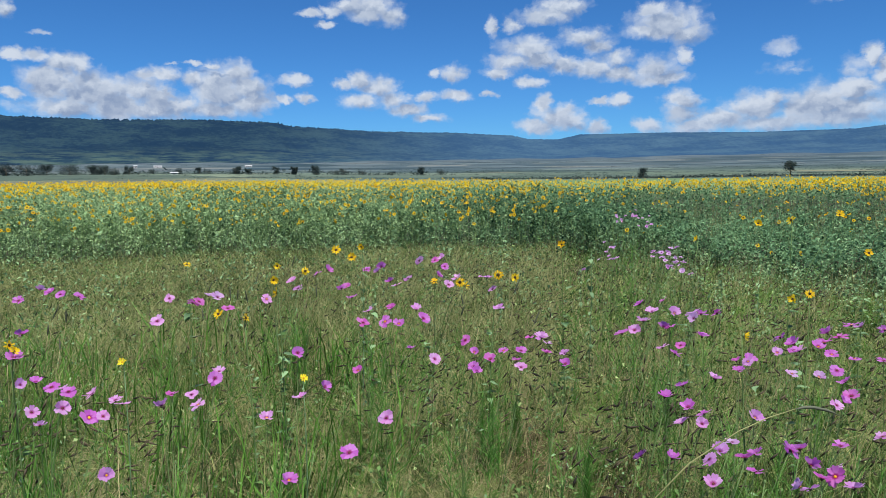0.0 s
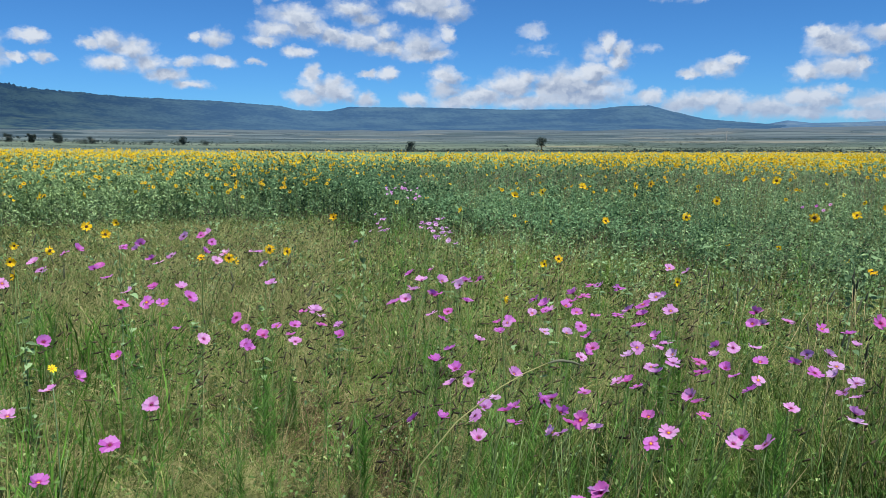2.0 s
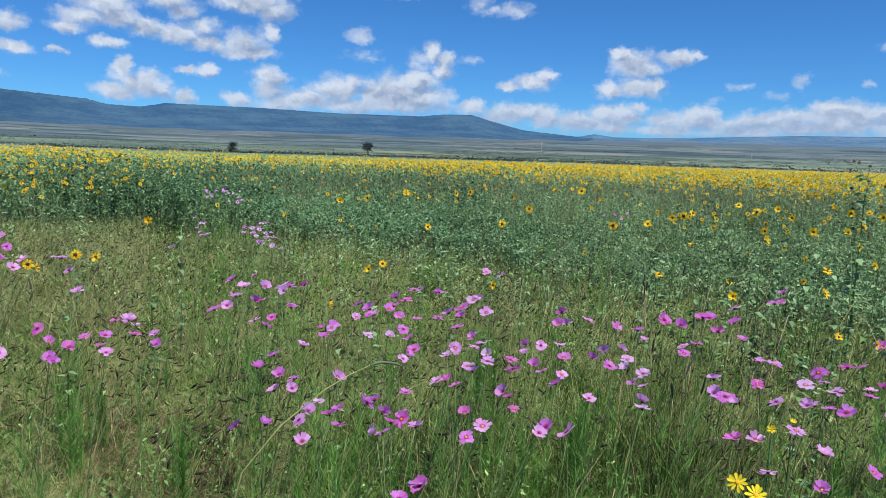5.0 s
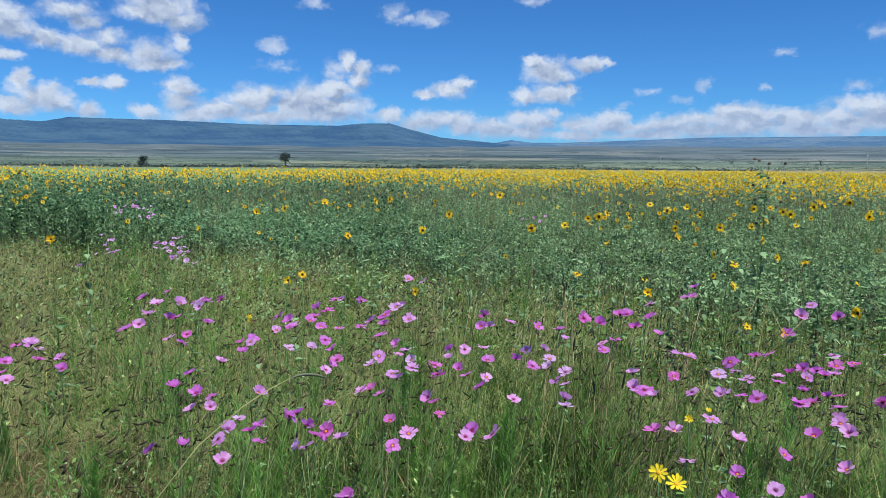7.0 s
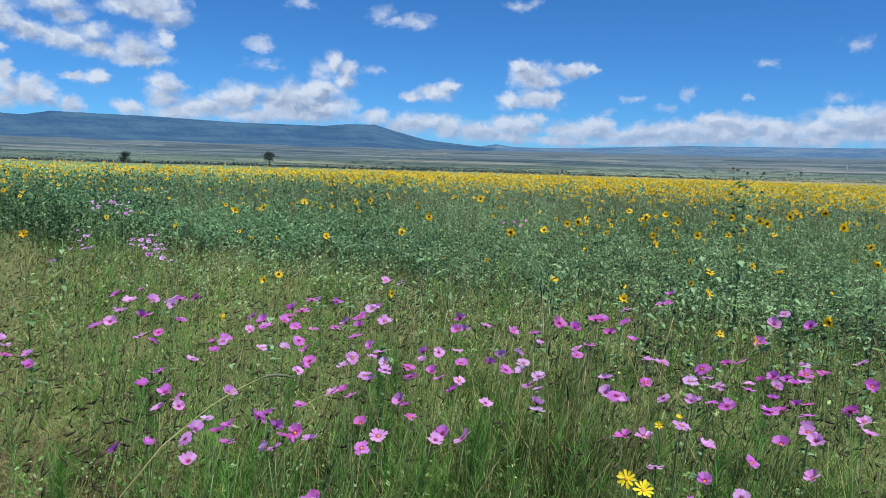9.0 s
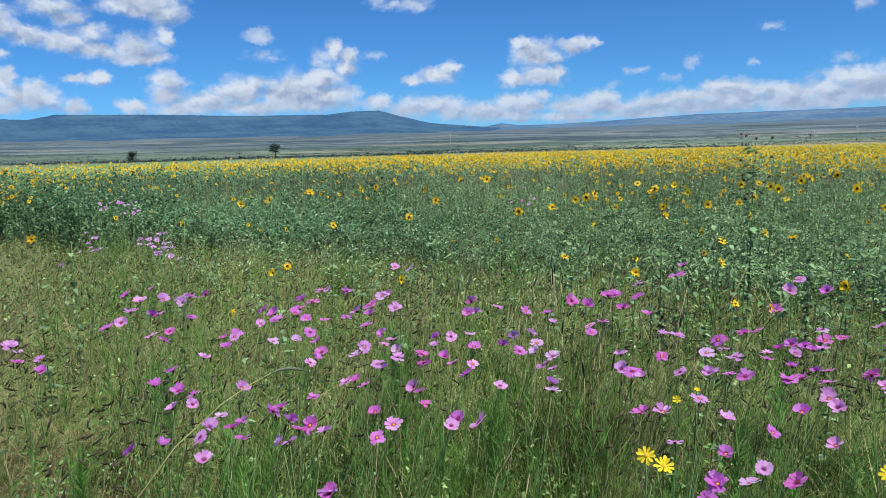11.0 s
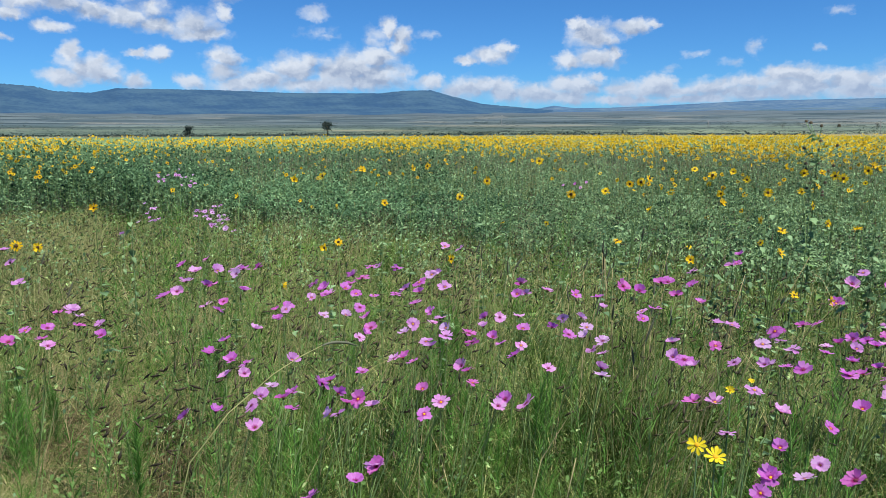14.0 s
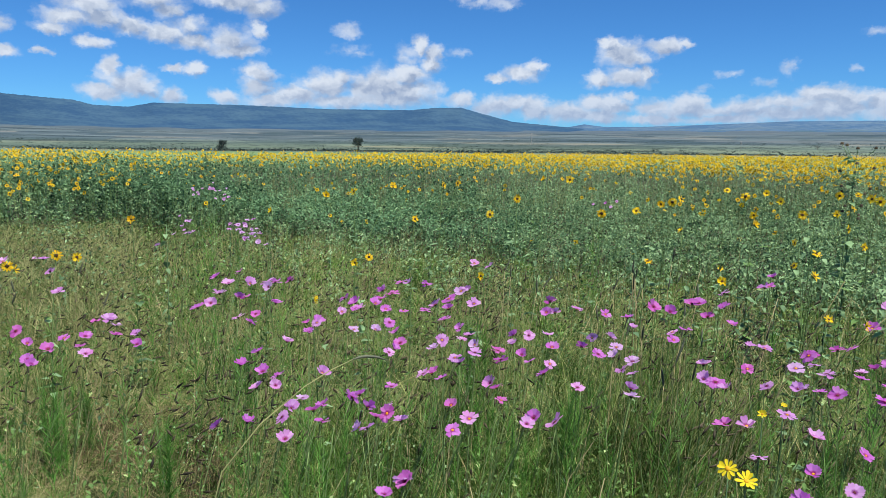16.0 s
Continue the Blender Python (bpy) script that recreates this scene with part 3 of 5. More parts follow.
def build_herbs():
    """Small leafy herbs threaded through the grass."""
    n = 150000
    b, r = scatter(n, 1.3, 15.5, power=1.25)
    x, y = polar(b, r)
    keep = (rng.random(n) < 1.7 * clump_noise(x, y, 0.42, 12) - 0.25) & (r < field_edge(b) + 1.0)
    x, y, r = x[keep], y[keep], r[keep]
    k = len(x)
    z = rng.random(k) ** 1.5 * (0.10 + 0.34 * clump_noise(x, y, 0.5, 13))
    verts, tris = leaf_arrays(x, y, z, rng.uniform(0.012, 0.036, k) * (0.8 + 0.075 * r), droop=0.1)
    tagged(tri_object("meadow_herbs", verts, tris, [HERB]), "small green herb leaves threaded through the grass", "herbs", kind="stuff")


build_herbs()


def build_seed_grass():
    """Thin stalks with short dark nodding seed heads."""
    n = 17000
    b, r = scatter(n, 2.6, 12.5)
    x, y = polar(b, r)
    keep = (clump_noise(x, y, 0.8, 7) > 0.46 + 0.18 * smoothstep(6, -8, b) + 0.14 * smoothstep(3.6, 2.6, r) + rng.normal(0, 0.1, n)) & (r < field_edge(b) + np.where(b > 14, 3.0, 0.6))
    x, y, r = x[keep], y[keep], r[keep]
    k = len(x)
    h = rng.uniform(0.28, 0.62, k)
    lean = np.stack([rng.normal(0.10, 0.07, k), rng.normal(0.02, 0.07, k)], 1)
    side = rng.uniform(0, np.pi, k)
    s = np.stack([np.cos(side), np.sin(side)], 1) * (0.0007 + 0.00012 * r)[:, None]
    v = np.zeros((k, 3, 3))
    v[:, 0] = np.stack([x - s[:, 0], y - s[:, 1], np.zeros(k)], 1)
    v[:, 1] = np.stack([x + s[:, 0], y + s[:, 1], np.zeros(k)], 1)
    tip = np.stack([x + lean[:, 0], y + lean[:, 1], h], 1)
    v[:, 2] = tip
    axis = np.stack([rng.normal(0.55, 0.35, k), rng.normal(0, 0.35, k), rng.normal(0.35, 0.5, k)], 1)
    axis /= np.linalg.norm(axis, axis=1, keepdims=True)
    size, fat = rng.uniform(0.034, 0.076, k), rng.uniform(0.0036, 0.0062, k)
    p = np.cross(axis, (0.31, 0.17, 0.93))
    p /= np.linalg.norm(p, axis=1, keepdims=True)
    q = np.cross(axis, p)
    heads = np.zeros((k, 6, 3))
    heads[:, 0], heads[:, 5] = tip, tip + axis * size[:, None]
    for j, (cp, cq) in enumerate(((1, 0), (0, 1), (-1, 0), (0, -1))):
        heads[:, 1 + j] = tip + axis * (size * 0.42)[:, None] + p * (cp * fat)[:, None] + q * (cq * fat)[:, None]
    t1 = repeat_tris([(0, 1, 2)], k, 3)
    t2 = repeat_tris([(0, 1, 2), (0, 2, 3), (0, 3, 4), (0, 4, 1), (5, 2, 1), (5, 3, 2), (5, 4, 3), (5, 1, 4)], k, 6) + 3 * k
    slots = np.concatenate([np.zeros(len(t1)), np.ones(len(t2))])
    ob = tri_object("seed_grass", np.concatenate([v.reshape(-1, 3), heads.reshape(-1, 3)]), np.concatenate([t1, t2]), [STRAW, SEED], slots)
    tagged(ob, "wild grass with short dark nodding seed heads", "grass", kind="stuff")


build_seed_grass()


# ---- flower field ----
def leaves_on_plants(b, r, per, top, spread, low):
    """Leaves gathered round the stems of many plants."""
    x, y = polar(b, r)
    h = np.repeat(top, per)
    x, y = np.repeat(x, per), np.repeat(y, per)
    k = len(x)
    s = low + (1 - low) * rng.random(k) ** 0.8
    wide = spread * (1.15 - 0.6 * s)
    return x + rng.normal(0, 1, k) * wide, y + rng.normal(0, 1, k) * wide, h * s


def build_weeds():
    """Low leafy plants between the grass and the sunflowers."""
    n = 9000
    b, r = scatter(n, 2.6, 17.0, power=1.3)
    x, y = polar(b, r)
    gap = r - field_edge(b)
    keep = rng.random(n) < smoothstep(-4.2, 1.5, gap) * (0.25 + 0.75 * clump_noise(x, y, 0.45, 9)) * smoothstep(2, 22, b) + 0.16 * (clump_noise(x, y, 0.6, 3) > 0.5)
    b, r, x, y = b[keep], r[keep], x[keep], y[keep]
    top = np.clip(field_height(b, r), 0.25, 2) * rng.uniform(0.6, 1.15, len(b))
    lx, ly, lz = leaves_on_plants(b, r, 24, top, 0.075, 0.1)
    verts, tris = leaf_arrays(lx, ly, lz, rng.uniform(0.022, 0.062, len(lx)) * (0.35 + 0.65 * smoothstep(4, 9, np.hypot(lx, ly))))
    thick = r - field_edge(b) > -2.5
    x, y, top = x[thick], y[thick], top[thick]
    stems = blade_arrays(x, y, np.zeros(len(x)), top * 1.08, np.full(len(x), 0.0075), 0.12 * top, (0.03, 0.0))
    tagged(tri_object("weed_stems", *stems, [STEM]), "thin pale green stems of the weeds", "stalks", kind="stuff")
    tagged(tri_object("leafy_weeds", verts, tris, [WEED]), "grey-green leafy weeds thick between grass and sunflowers", "weeds", kind="stuff")


def build_field():
    """Leaves, stems and heads of the sunflower field."""
    n = 4300
    b = rng.uniform(-42, 80, n)
    r = field_edge(b) + rng.exponential(3.6, n) + rng.normal(0, 0.15, n)
    keep = r < far_edge(b)
    b, r = b[keep], r[keep]
    x, y = polar(b, r)
    top = field_height(b, r) * (0.78 + 0.2 * clump_noise(x, y, 0.55, 8) + rng.uniform(0, 0.14, len(b)))
    lx, ly, lz = leaves_on_plants(b, r, 64, top, 0.085, 0.05)
    size = rng.uniform(0.032, 0.088, len(lx)) * np.where(np.degrees(np.arctan2(lx, ly)) > 34, 0.78, 1.0)
    stems = blade_arrays(x, y, np.zeros(len(x)), top, np.full(len(x), 0.0095), 0.08 * top, (0.03, 0.0))
    b2, r2 = scatter(165000, 13.0, 62.0, power=1.25)
    keep = (r2 < far_edge(b2)) & (r2 > field_edge(b2) + 4)
    b2, r2 = b2[keep], r2[keep]
    x2, y2 = polar(b2, r2)
    z2 = field_height(b2, r2) * (0.78 + 0.30 * clump_noise(x2, y2, 0.55, 8)) * (1 - np.where(r2 < 22, 0.8, 0.45) * rng.random(len(b2)))
    lx, ly, lz = np.concatenate([lx, x2]), np.concatenate([ly, y2]), np.concatenate([lz, z2])
    size = np.concatenate([size, rng.uniform(0.05, 0.12, len(x2)) * (0.55 + 0.45 * smoothstep(14, 26, r2))])
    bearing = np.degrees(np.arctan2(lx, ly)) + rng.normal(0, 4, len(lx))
    # leaf colour by bearing: lighter green west, deeper green middle, grey-green east
    for pick, mat, name, label in ((bearing < -1, FIELD_WEST, "western_field_foliage", "dense lighter green foliage of the sunflower field"),
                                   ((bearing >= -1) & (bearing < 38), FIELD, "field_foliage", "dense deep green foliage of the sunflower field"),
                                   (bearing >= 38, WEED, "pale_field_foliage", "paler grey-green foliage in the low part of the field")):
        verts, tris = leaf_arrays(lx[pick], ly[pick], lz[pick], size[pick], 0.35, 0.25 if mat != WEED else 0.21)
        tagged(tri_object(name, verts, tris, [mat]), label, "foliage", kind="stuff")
    tagged(tri_object("field_stalks", *stems, [STEM]), "upright green stalks of the sunflower field", "stalks", kind="stuff")


def build_field_heads():
    """Sunflower heads: sparse along the near edge, a solid band of yellow farther off."""
    vs, ts, ss, base = [], [], [], 0
    for n, r0, r1, points, power in ((1300, 7.2, 16.5, 11, 1.0), (15000, 8.0, 24.0, 9, 1.6), (46000, 24.0, 62.0, 5, 1.6)):
        b, r = scatter(n, r0, r1, power=power)
        x, y = polar(b, r)
        if points == 11:  # the front row of plants
            r = field_edge(b) + np.abs(rng.normal(0, 0.5, n)) - 0.15
            x, y = polar(b, r)
        gap = r - field_edge(b) + (2.0 if points == 11 else 0.0)
        west = smoothstep(16, 4, b)
        chance = west * smoothstep(0.0, 2.5, gap) * 0.72 + (1 - west) * (0.10 * smoothstep(1, 5, gap) + 0.90 * smoothstep(7, 15, gap))
        keep = (rng.random(n) < chance * (0.45 + 0.75 * clump_noise(x, y, 1.1, 4))) & (r < far_edge(b))
        x, y, r, b, west = x[keep], y[keep], r[keep], b[keep], west[keep]
        k = len(x)
        top = field_height(b, r) * (0.84 + 0.22 * clump_noise(x, y, 0.55, 8))
        z = top * (1.06 - np.where(r < 24, (0.26 + 0.28 * west) * rng.random(k) ** 1.2, 0.18 * rng.random(k) ** 1.5))
        if points == 11:
            z = top * rng.uniform(0.62, 1.06, k)
        toward = np.stack([-x / r * 0.75, -y / r * 0.75, np.full(k, 0.05)], 1)
        v, t, s = head_arrays(x, y, z, rng.uniform(0.032, 0.050, k) if r0 < 20 else rng.uniform(0.032, 0.048, k), points, toward, 0.75, 0.34 if r0 < 20 else 0.18)
        vs.append(v), ts.append(t + base), ss.append(s)
        base += len(v)
    ob = tri_object("field_sunflower_heads", np.concatenate(vs), np.concatenate(ts), [YELLOW, BROWN], np.concatenate(ss))
    tagged(ob, "countless yellow sunflower heads with dark centres", "sunflowers", kind="stuff")


def build_upright_stems():
    """Bare upright stems standing among the low eastern part of the field."""
    n = 9000
    b, r = scatter(n, 5.0, 24.0, 16.0, 80.0, power=1.3)
    x, y = polar(b, r)
    keep = (r > field_edge(b) - 2.2) & (clump_noise(x, y, 0.5, 6) > 0.42)
    b, r, x, y = b[keep], r[keep], x[keep], y[keep]
    k = len(x)
    h = field_height(b, r) * rng.uniform(0.75, 1.12, k)
    verts, tris = blade_arrays(x, y, np.zeros(k), h, 0.0040 + 0.0003 * r, rng.uniform(0, 0.30, k) * h, (0.04, 0.02))
    tagged(tri_object("upright_stems", verts, tris, [PALE]), "thin pale upright stems among the grey-green weeds", "stalks", kind="stuff")


build_weeds()
build_upright_stems()
build_field()
build_field_heads()


# ---- parts of plants ----
def mesh_data(name, verts, faces, mats, slots=None, smooth=True):
    me = bpy.data.meshes.new(name)
    me.from_pydata([tuple(v) for v in verts], [], faces)
    for mat in mats:
        me.materials.append(mat)
    if slots:
        me.polygons.foreach_set("material_index", slots)
    if smooth:
        me.polygons.foreach_set("use_smooth", [True] * len(me.polygons))
    me.update()
    return me


def thing(name, at, label, category, group=""):
    ob = new(name)
    ob.location = at
    ob.empty_display_size = 0.05
    return tagged(ob, label, category, group)


def part(name, mesh, parent, m=None, label=""):
    ob = new(name, mesh)
    ob.parent = parent
    if m is not None:
        ob.matrix_basis = m
    return tagged(ob, label)


def tube(points, radii, sides=5):
    """A tapering round stem along points."""
    pts = [Vector(p) for p in points]
    verts, faces = [], []
    for i, p in enumerate(pts):
        axis = (pts[min(i + 1, len(pts) - 1)] - pts[max(i - 1, 0)]).normalized()
        a = axis.orthogonal().normalized()
        b = axis.cross(a)
        r = radii if isinstance(radii, float) else radii[i]
        for k in range(sides):
            t = 2 * math.pi * k / sides
            verts.append(p + (a * math.cos(t) + b * math.sin(t)) * r)
    for i in range(len(pts) - 1):
        for k in range(sides):
            n = (k + 1) % sides
            faces.append((i * sides + k, i * sides + n, (i + 1) * sides + n, (i + 1) * sides + k))
    faces.append(tuple(range((len(pts) - 1) * sides, len(pts) * sides)))
    return verts, faces


def bow(a, b, sag, n=6):
    """Points from a to b along a gentle arc, rising steeply first."""
    a, b = Vector(a), Vector(b)
    knee = a.lerp(b, 0.55) + Vector(sag)
    return [a * (1 - t) ** 2 + knee * 2 * t * (1 - t) + b * t * t for t in (i / n for i in range(n + 1))]


def facing(normal):
    return Vector(normal).to_track_quat("Z", "Y").to_matrix().to_4x4()


def petal_shape(length, width, cup, teeth):
    """A ray petal lying along +x, notched at the tip."""
    rows = [(0.08, 0.18), (0.36, 0.66), (0.70, 1.0), (0.90, 0.92)]
    verts, faces = [], []
    for s, wd in rows:
        z = cup * length * s * s
        for side in (-1, 0, 1):
            verts.append((s * length, side * wd * width / 2, z + (0.05 * length * abs(side) * s)))
    for i in range(len(rows) - 1):
        for k in range(2):
            a = i * 3 + k
            faces.append((a, a + 1, a + 4, a + 3))
    n = len(verts)
    z = cup * length
    for side in ((-0.28, 0.28) if teeth else (0.0,)):
        verts.append((length * (1.0 if teeth else 1.06), side * width, z))
    if teeth:
        faces += [(9, 10, n), (10, 11, n + 1)]
    else:
        faces += [(9, 10, n), (10, 11, n)]
    return verts, faces


def dome(radius, height, sides, rings=3):
    verts, faces = [], []
    for i in range(rings):
        a = i / rings * math.pi / 2
        for k in range(sides):
            t = 2 * math.pi * k / sides
            bump = 1 + 0.10 * ((k + i) % 2)
            verts.append((radius * math.cos(a) * math.cos(t) * bump, radius * math.cos(a) * math.sin(t) * bump, height * math.sin(a)))
    verts.append((0, 0, height * 0.92))
    for i in range(rings - 1):
        for k in range(sides):
            n = (k + 1) % sides
            faces.append((i * sides + k, i * sides + n, (i + 1) * sides + n, (i + 1) * sides + k))
    faces += [((rings - 1) * sides + k, (rings - 1) * sides + (k + 1) % sides, len(verts) - 1) for k in range(sides)]
    return verts, faces


def cup(radius, depth, sides):
    """The green cup under a flower head, with pointed bracts."""
    verts = [(0.25 * radius * math.cos(2 * math.pi * k / sides), 0.25 * radius * math.sin(2 * math.pi * k / sides), -depth) for k in range(sides)]
    verts += [(radius * (1.0 if k % 2 else 0.7) * math.cos(2 * math.pi * k / sides), radius * (1.0 if k % 2 else 0.7) * math.sin(2 * math.pi * k / sides), -0.0012) for k in range(sides)]
    verts += [(0, 0, -0.0005)]
    faces = [(k, (k + 1) % sides, sides + (k + 1) % sides, sides + k) for k in range(sides)]
    faces += [(sides + k, sides + (k + 1) % sides, 2 * sides) for k in range(sides)]
    faces.append(tuple(range(sides))[::-1])
    return verts, faces


PETAL_MESHES = {kind: [[mesh_data("cosmos_petal", *petal_shape(0.0305, 0.0215, c, True), [mat]) for c in (-0.05, 0.15, 0.32)] for mat in mats] for kind, mats in PETALS.items()}
RAY_MESHES = [mesh_data("ray_petal", *petal_shape(0.0275, 0.0092, c, False), [YELLOW]) for c in (-0.30, 0.05, 0.35)]
LEMON_MESHES = [mesh_data("lemon_petal", *petal_shape(0.022, 0.0085, c, False), [LEMON]) for c in (-0.05, 0.15)]
COSMOS_DISC = mesh_data("cosmos_disc", *dome(0.0050, 0.0030, 10), [GOLD])
MAROON = leafy("maroon_discs", (0.045, 0.010, 0.020), (0.11, 0.030, 0.035), 3.0, through_light=0.0, rough=0.8)
DARK_DISC = mesh_data("dark_disc", *dome(0.0056, 0.0032, 10), [MAROON])
COSMOS_CUP = mesh_data("cosmos_cup", *cup(0.0068, 0.008, 10), [SEED])
SUN_DISC = mesh_data("sunflower_disc", *dome(0.0098, 0.005, 12), [BROWN])
SUN_CUP = mesh_data("sunflower_cup", *cup(0.017, 0.010, 12), [STEM])
LEMON_DISC = mesh_data("lemon_disc", *dome(0.0065, 0.004, 10), [GOLD])
BUD = mesh_data("bud", *dome(0.013, 0.022, 8), [SEED])
GREEN_BUD = mesh_data("green_bud", *dome(0.0045, 0.009, 7), [STEM])


def heart_leaf(length, width, fold):
    """A broad pointed leaf along +x, folded along its rib and bending down."""
    rows = [(0.0, 0.05), (0.12, 0.72), (0.32, 1.0), (0.60, 0.70), (0.84, 0.30)]
    verts, faces = [], []
    for s, wd in rows:
        drop = -0.35 * length * s * s
        wave = 0.04 * length * math.sin(s * 9)
        for side in (-1, 0, 1):
            verts.append((s * length, side * wd * width / 2, drop + abs(side) * (fold * wd * width / 2 + wave)))
    verts.append((length, 0, -0.36 * length))
    for i in range(len(rows) - 1):
        for k in range(2):
            a = i * 3 + k
            faces.append((a, a + 1, a + 4, a + 3))
    faces += [(12, 13, 15), (13, 14, 15)]
    return verts, faces


LEAF_MESHES = [mesh_data("heart_leaf", *heart_leaf(ln, wd, f), [HERB]) for ln, wd, f in ((0.080, 0.048, 0.25), (0.065, 0.036, 0.45), (0.090, 0.056, 0.1))]
MINT_LEAVES = [mesh_data("mint_leaf", *heart_leaf(ln, wd, f), [WEED]) for ln, wd, f in ((0.080, 0.055, 0.25), (0.070, 0.042, 0.45), (0.095, 0.066, 0.1))]
dice = random.Random(21)


def flower(parent, at, normal, petals, count, disc, cup_mesh, size, sub_scale=1.0):
    """A flower head: its cup, the ray petals round it and the disc."""
    head = part("flower", cup_mesh, parent, Matrix.Translation(at) @ facing(normal) @ Matrix.Rotation(dice.uniform(0, 6.3), 4, "Z") @ Matrix.Scale(size, 4))
    droop = dice.uniform(-10, 30)
    for k in range(count):
        turn = 2 * math.pi * k / count + dice.uniform(-0.1, 0.1)
        m = Matrix.Rotation(turn, 4, "Z") @ Matrix.Translation((0.002, 0, 0.0004 * (k % 3))) @ Matrix.Rotation(radians(-droop + dice.uniform(-9, 9)), 4, "Y") @ Matrix.Rotation(radians(dice.uniform(-14, 14)), 4, "X")
        part("petal", dice.choice(petals), head, m @ Matrix.Scale(dice.uniform(0.88, 1.1), 4))
    part("disc", disc, head)
    return head


def feather(height, n):
    """Thread-like leaves up a stem."""
    z = height * (0.08 + 0.62 * np.array([dice.random() for _ in range(n)]))
    k = len(z)
    verts, tris = blade_arrays(np.zeros(k), np.zeros(k), z, np.array([dice.uniform(0.03, 0.10) for _ in range(k)]), np.full(k, 0.0030), np.array([dice.uniform(0.03, 0.11) for _ in range(k)]), (0.1, 0.0))
    return verts, [tuple(int(i) for i in t) for t in tris]


FEATHERS = [mesh_data("feather", *feather(0.8, n), [COSMOS_LEAF]) for n in (40, 55, 70)]
PLUMES = [mesh_data("plume", *feather(0.8, n), [COSMOS_LEAF]) for n in (170, 210, 250)]


def blossom_normal(at, b):
    """Blossoms in the west look back over the meadow; more of the others nod away to the north-west."""
    back = -Vector((at[0], at[1], 0)).normalized()
    open_west = 0.75 if b < 6 else 0.35
    if math.hypot(at[0], at[1]) > 6.5 or dice.random() < open_west:
        side = back * dice.uniform(0.3, 1.0)
    else:
        side = Vector((-0.8, 0.3, 0)) * dice.uniform(0.0, 0.6) - back * dice.uniform(-0.2, 0.5)
    return (side + Vector((dice.gauss(0, 0.36), dice.gauss(0, 0.30), dice.uniform(0.75, 1.45)))).normalized()


def cosmos_plant(kind, *heads):
    """One cosmos: a wiry stem, thread-like leaves and its blossoms."""
    x0, y0 = heads[0][0] + dice.gauss(-0.06, 0.10), heads[0][1] + dice.gauss(0.0, 0.09)
    hue = "Pink" if kind == "pink" else "Pale lilac"
    many = {1: "one blossom", 2: "two blossoms", 3: "three blossoms", 4: "four blossoms"}[len(heads)]
    plant = thing("cosmos", (x0, y0, 0), f"{hue} cosmos with {many} on wiry green stems", "flower", "cosmos in the meadow")
    fork = None
    for i, (x, y, z) in enumerate(heads):
        top = Vector((x - x0, y - y0, z))
        n = blossom_normal((x, y, z), math.degrees(math.atan2(x, y)))
        far = math.hypot(x, y)
        size = dice.uniform(0.68, 0.92) if far < 3.2 else dice.uniform(0.90, 1.15) if far < (4.6 if kind == "lilac" and x > 0 else 6.5) else dice.uniform(0.42, 0.62)
        end = top - n * 0.007 * size
        root = Vector((0, 0, 0)) if fork is None else fork
        line = bow(root, end, (dice.uniform(-0.03, 0.03), dice.uniform(-0.03, 0.03), 0.04))
        part("stem" if fork is None else "branch", mesh_data("stem", *tube(line, [0.0017 - 0.00012 * k for k in range(7)], 4), [STEM]), plant)
        fork = fork or line[2]
        flower(plant, top, n, dice.choice(PETAL_MESHES[kind] + PETAL_MESHES[kind][:1] * 2 + PETAL_MESHES[kind][-1:]), 8 if dice.random() < 0.8 else 7, DARK_DISC if dice.random() < (0.8 if x < 0.4 * y else 0.4) else COSMOS_DISC, COSMOS_CUP, size)
    if dice.random() < 0.4:
        tip = fork + Vector((dice.uniform(-0.08, 0.08), dice.uniform(-0.08, 0.08), dice.uniform(0.2, 0.34)))
        part("branch", mesh_data("stem", *tube(bow(fork, tip, (0, 0, 0.02), 3), 0.0015, 4), [STEM]), plant)
        part("bud", GREEN_BUD, plant, Matrix.Translation(tip))
    s = heads[0][2] / 0.8
    part("foliage", dice.choice(FEATHERS), plant, Matrix.Rotation(dice.uniform(0, 6.3), 4, "Z") @ Matrix.Scale(s, 4))


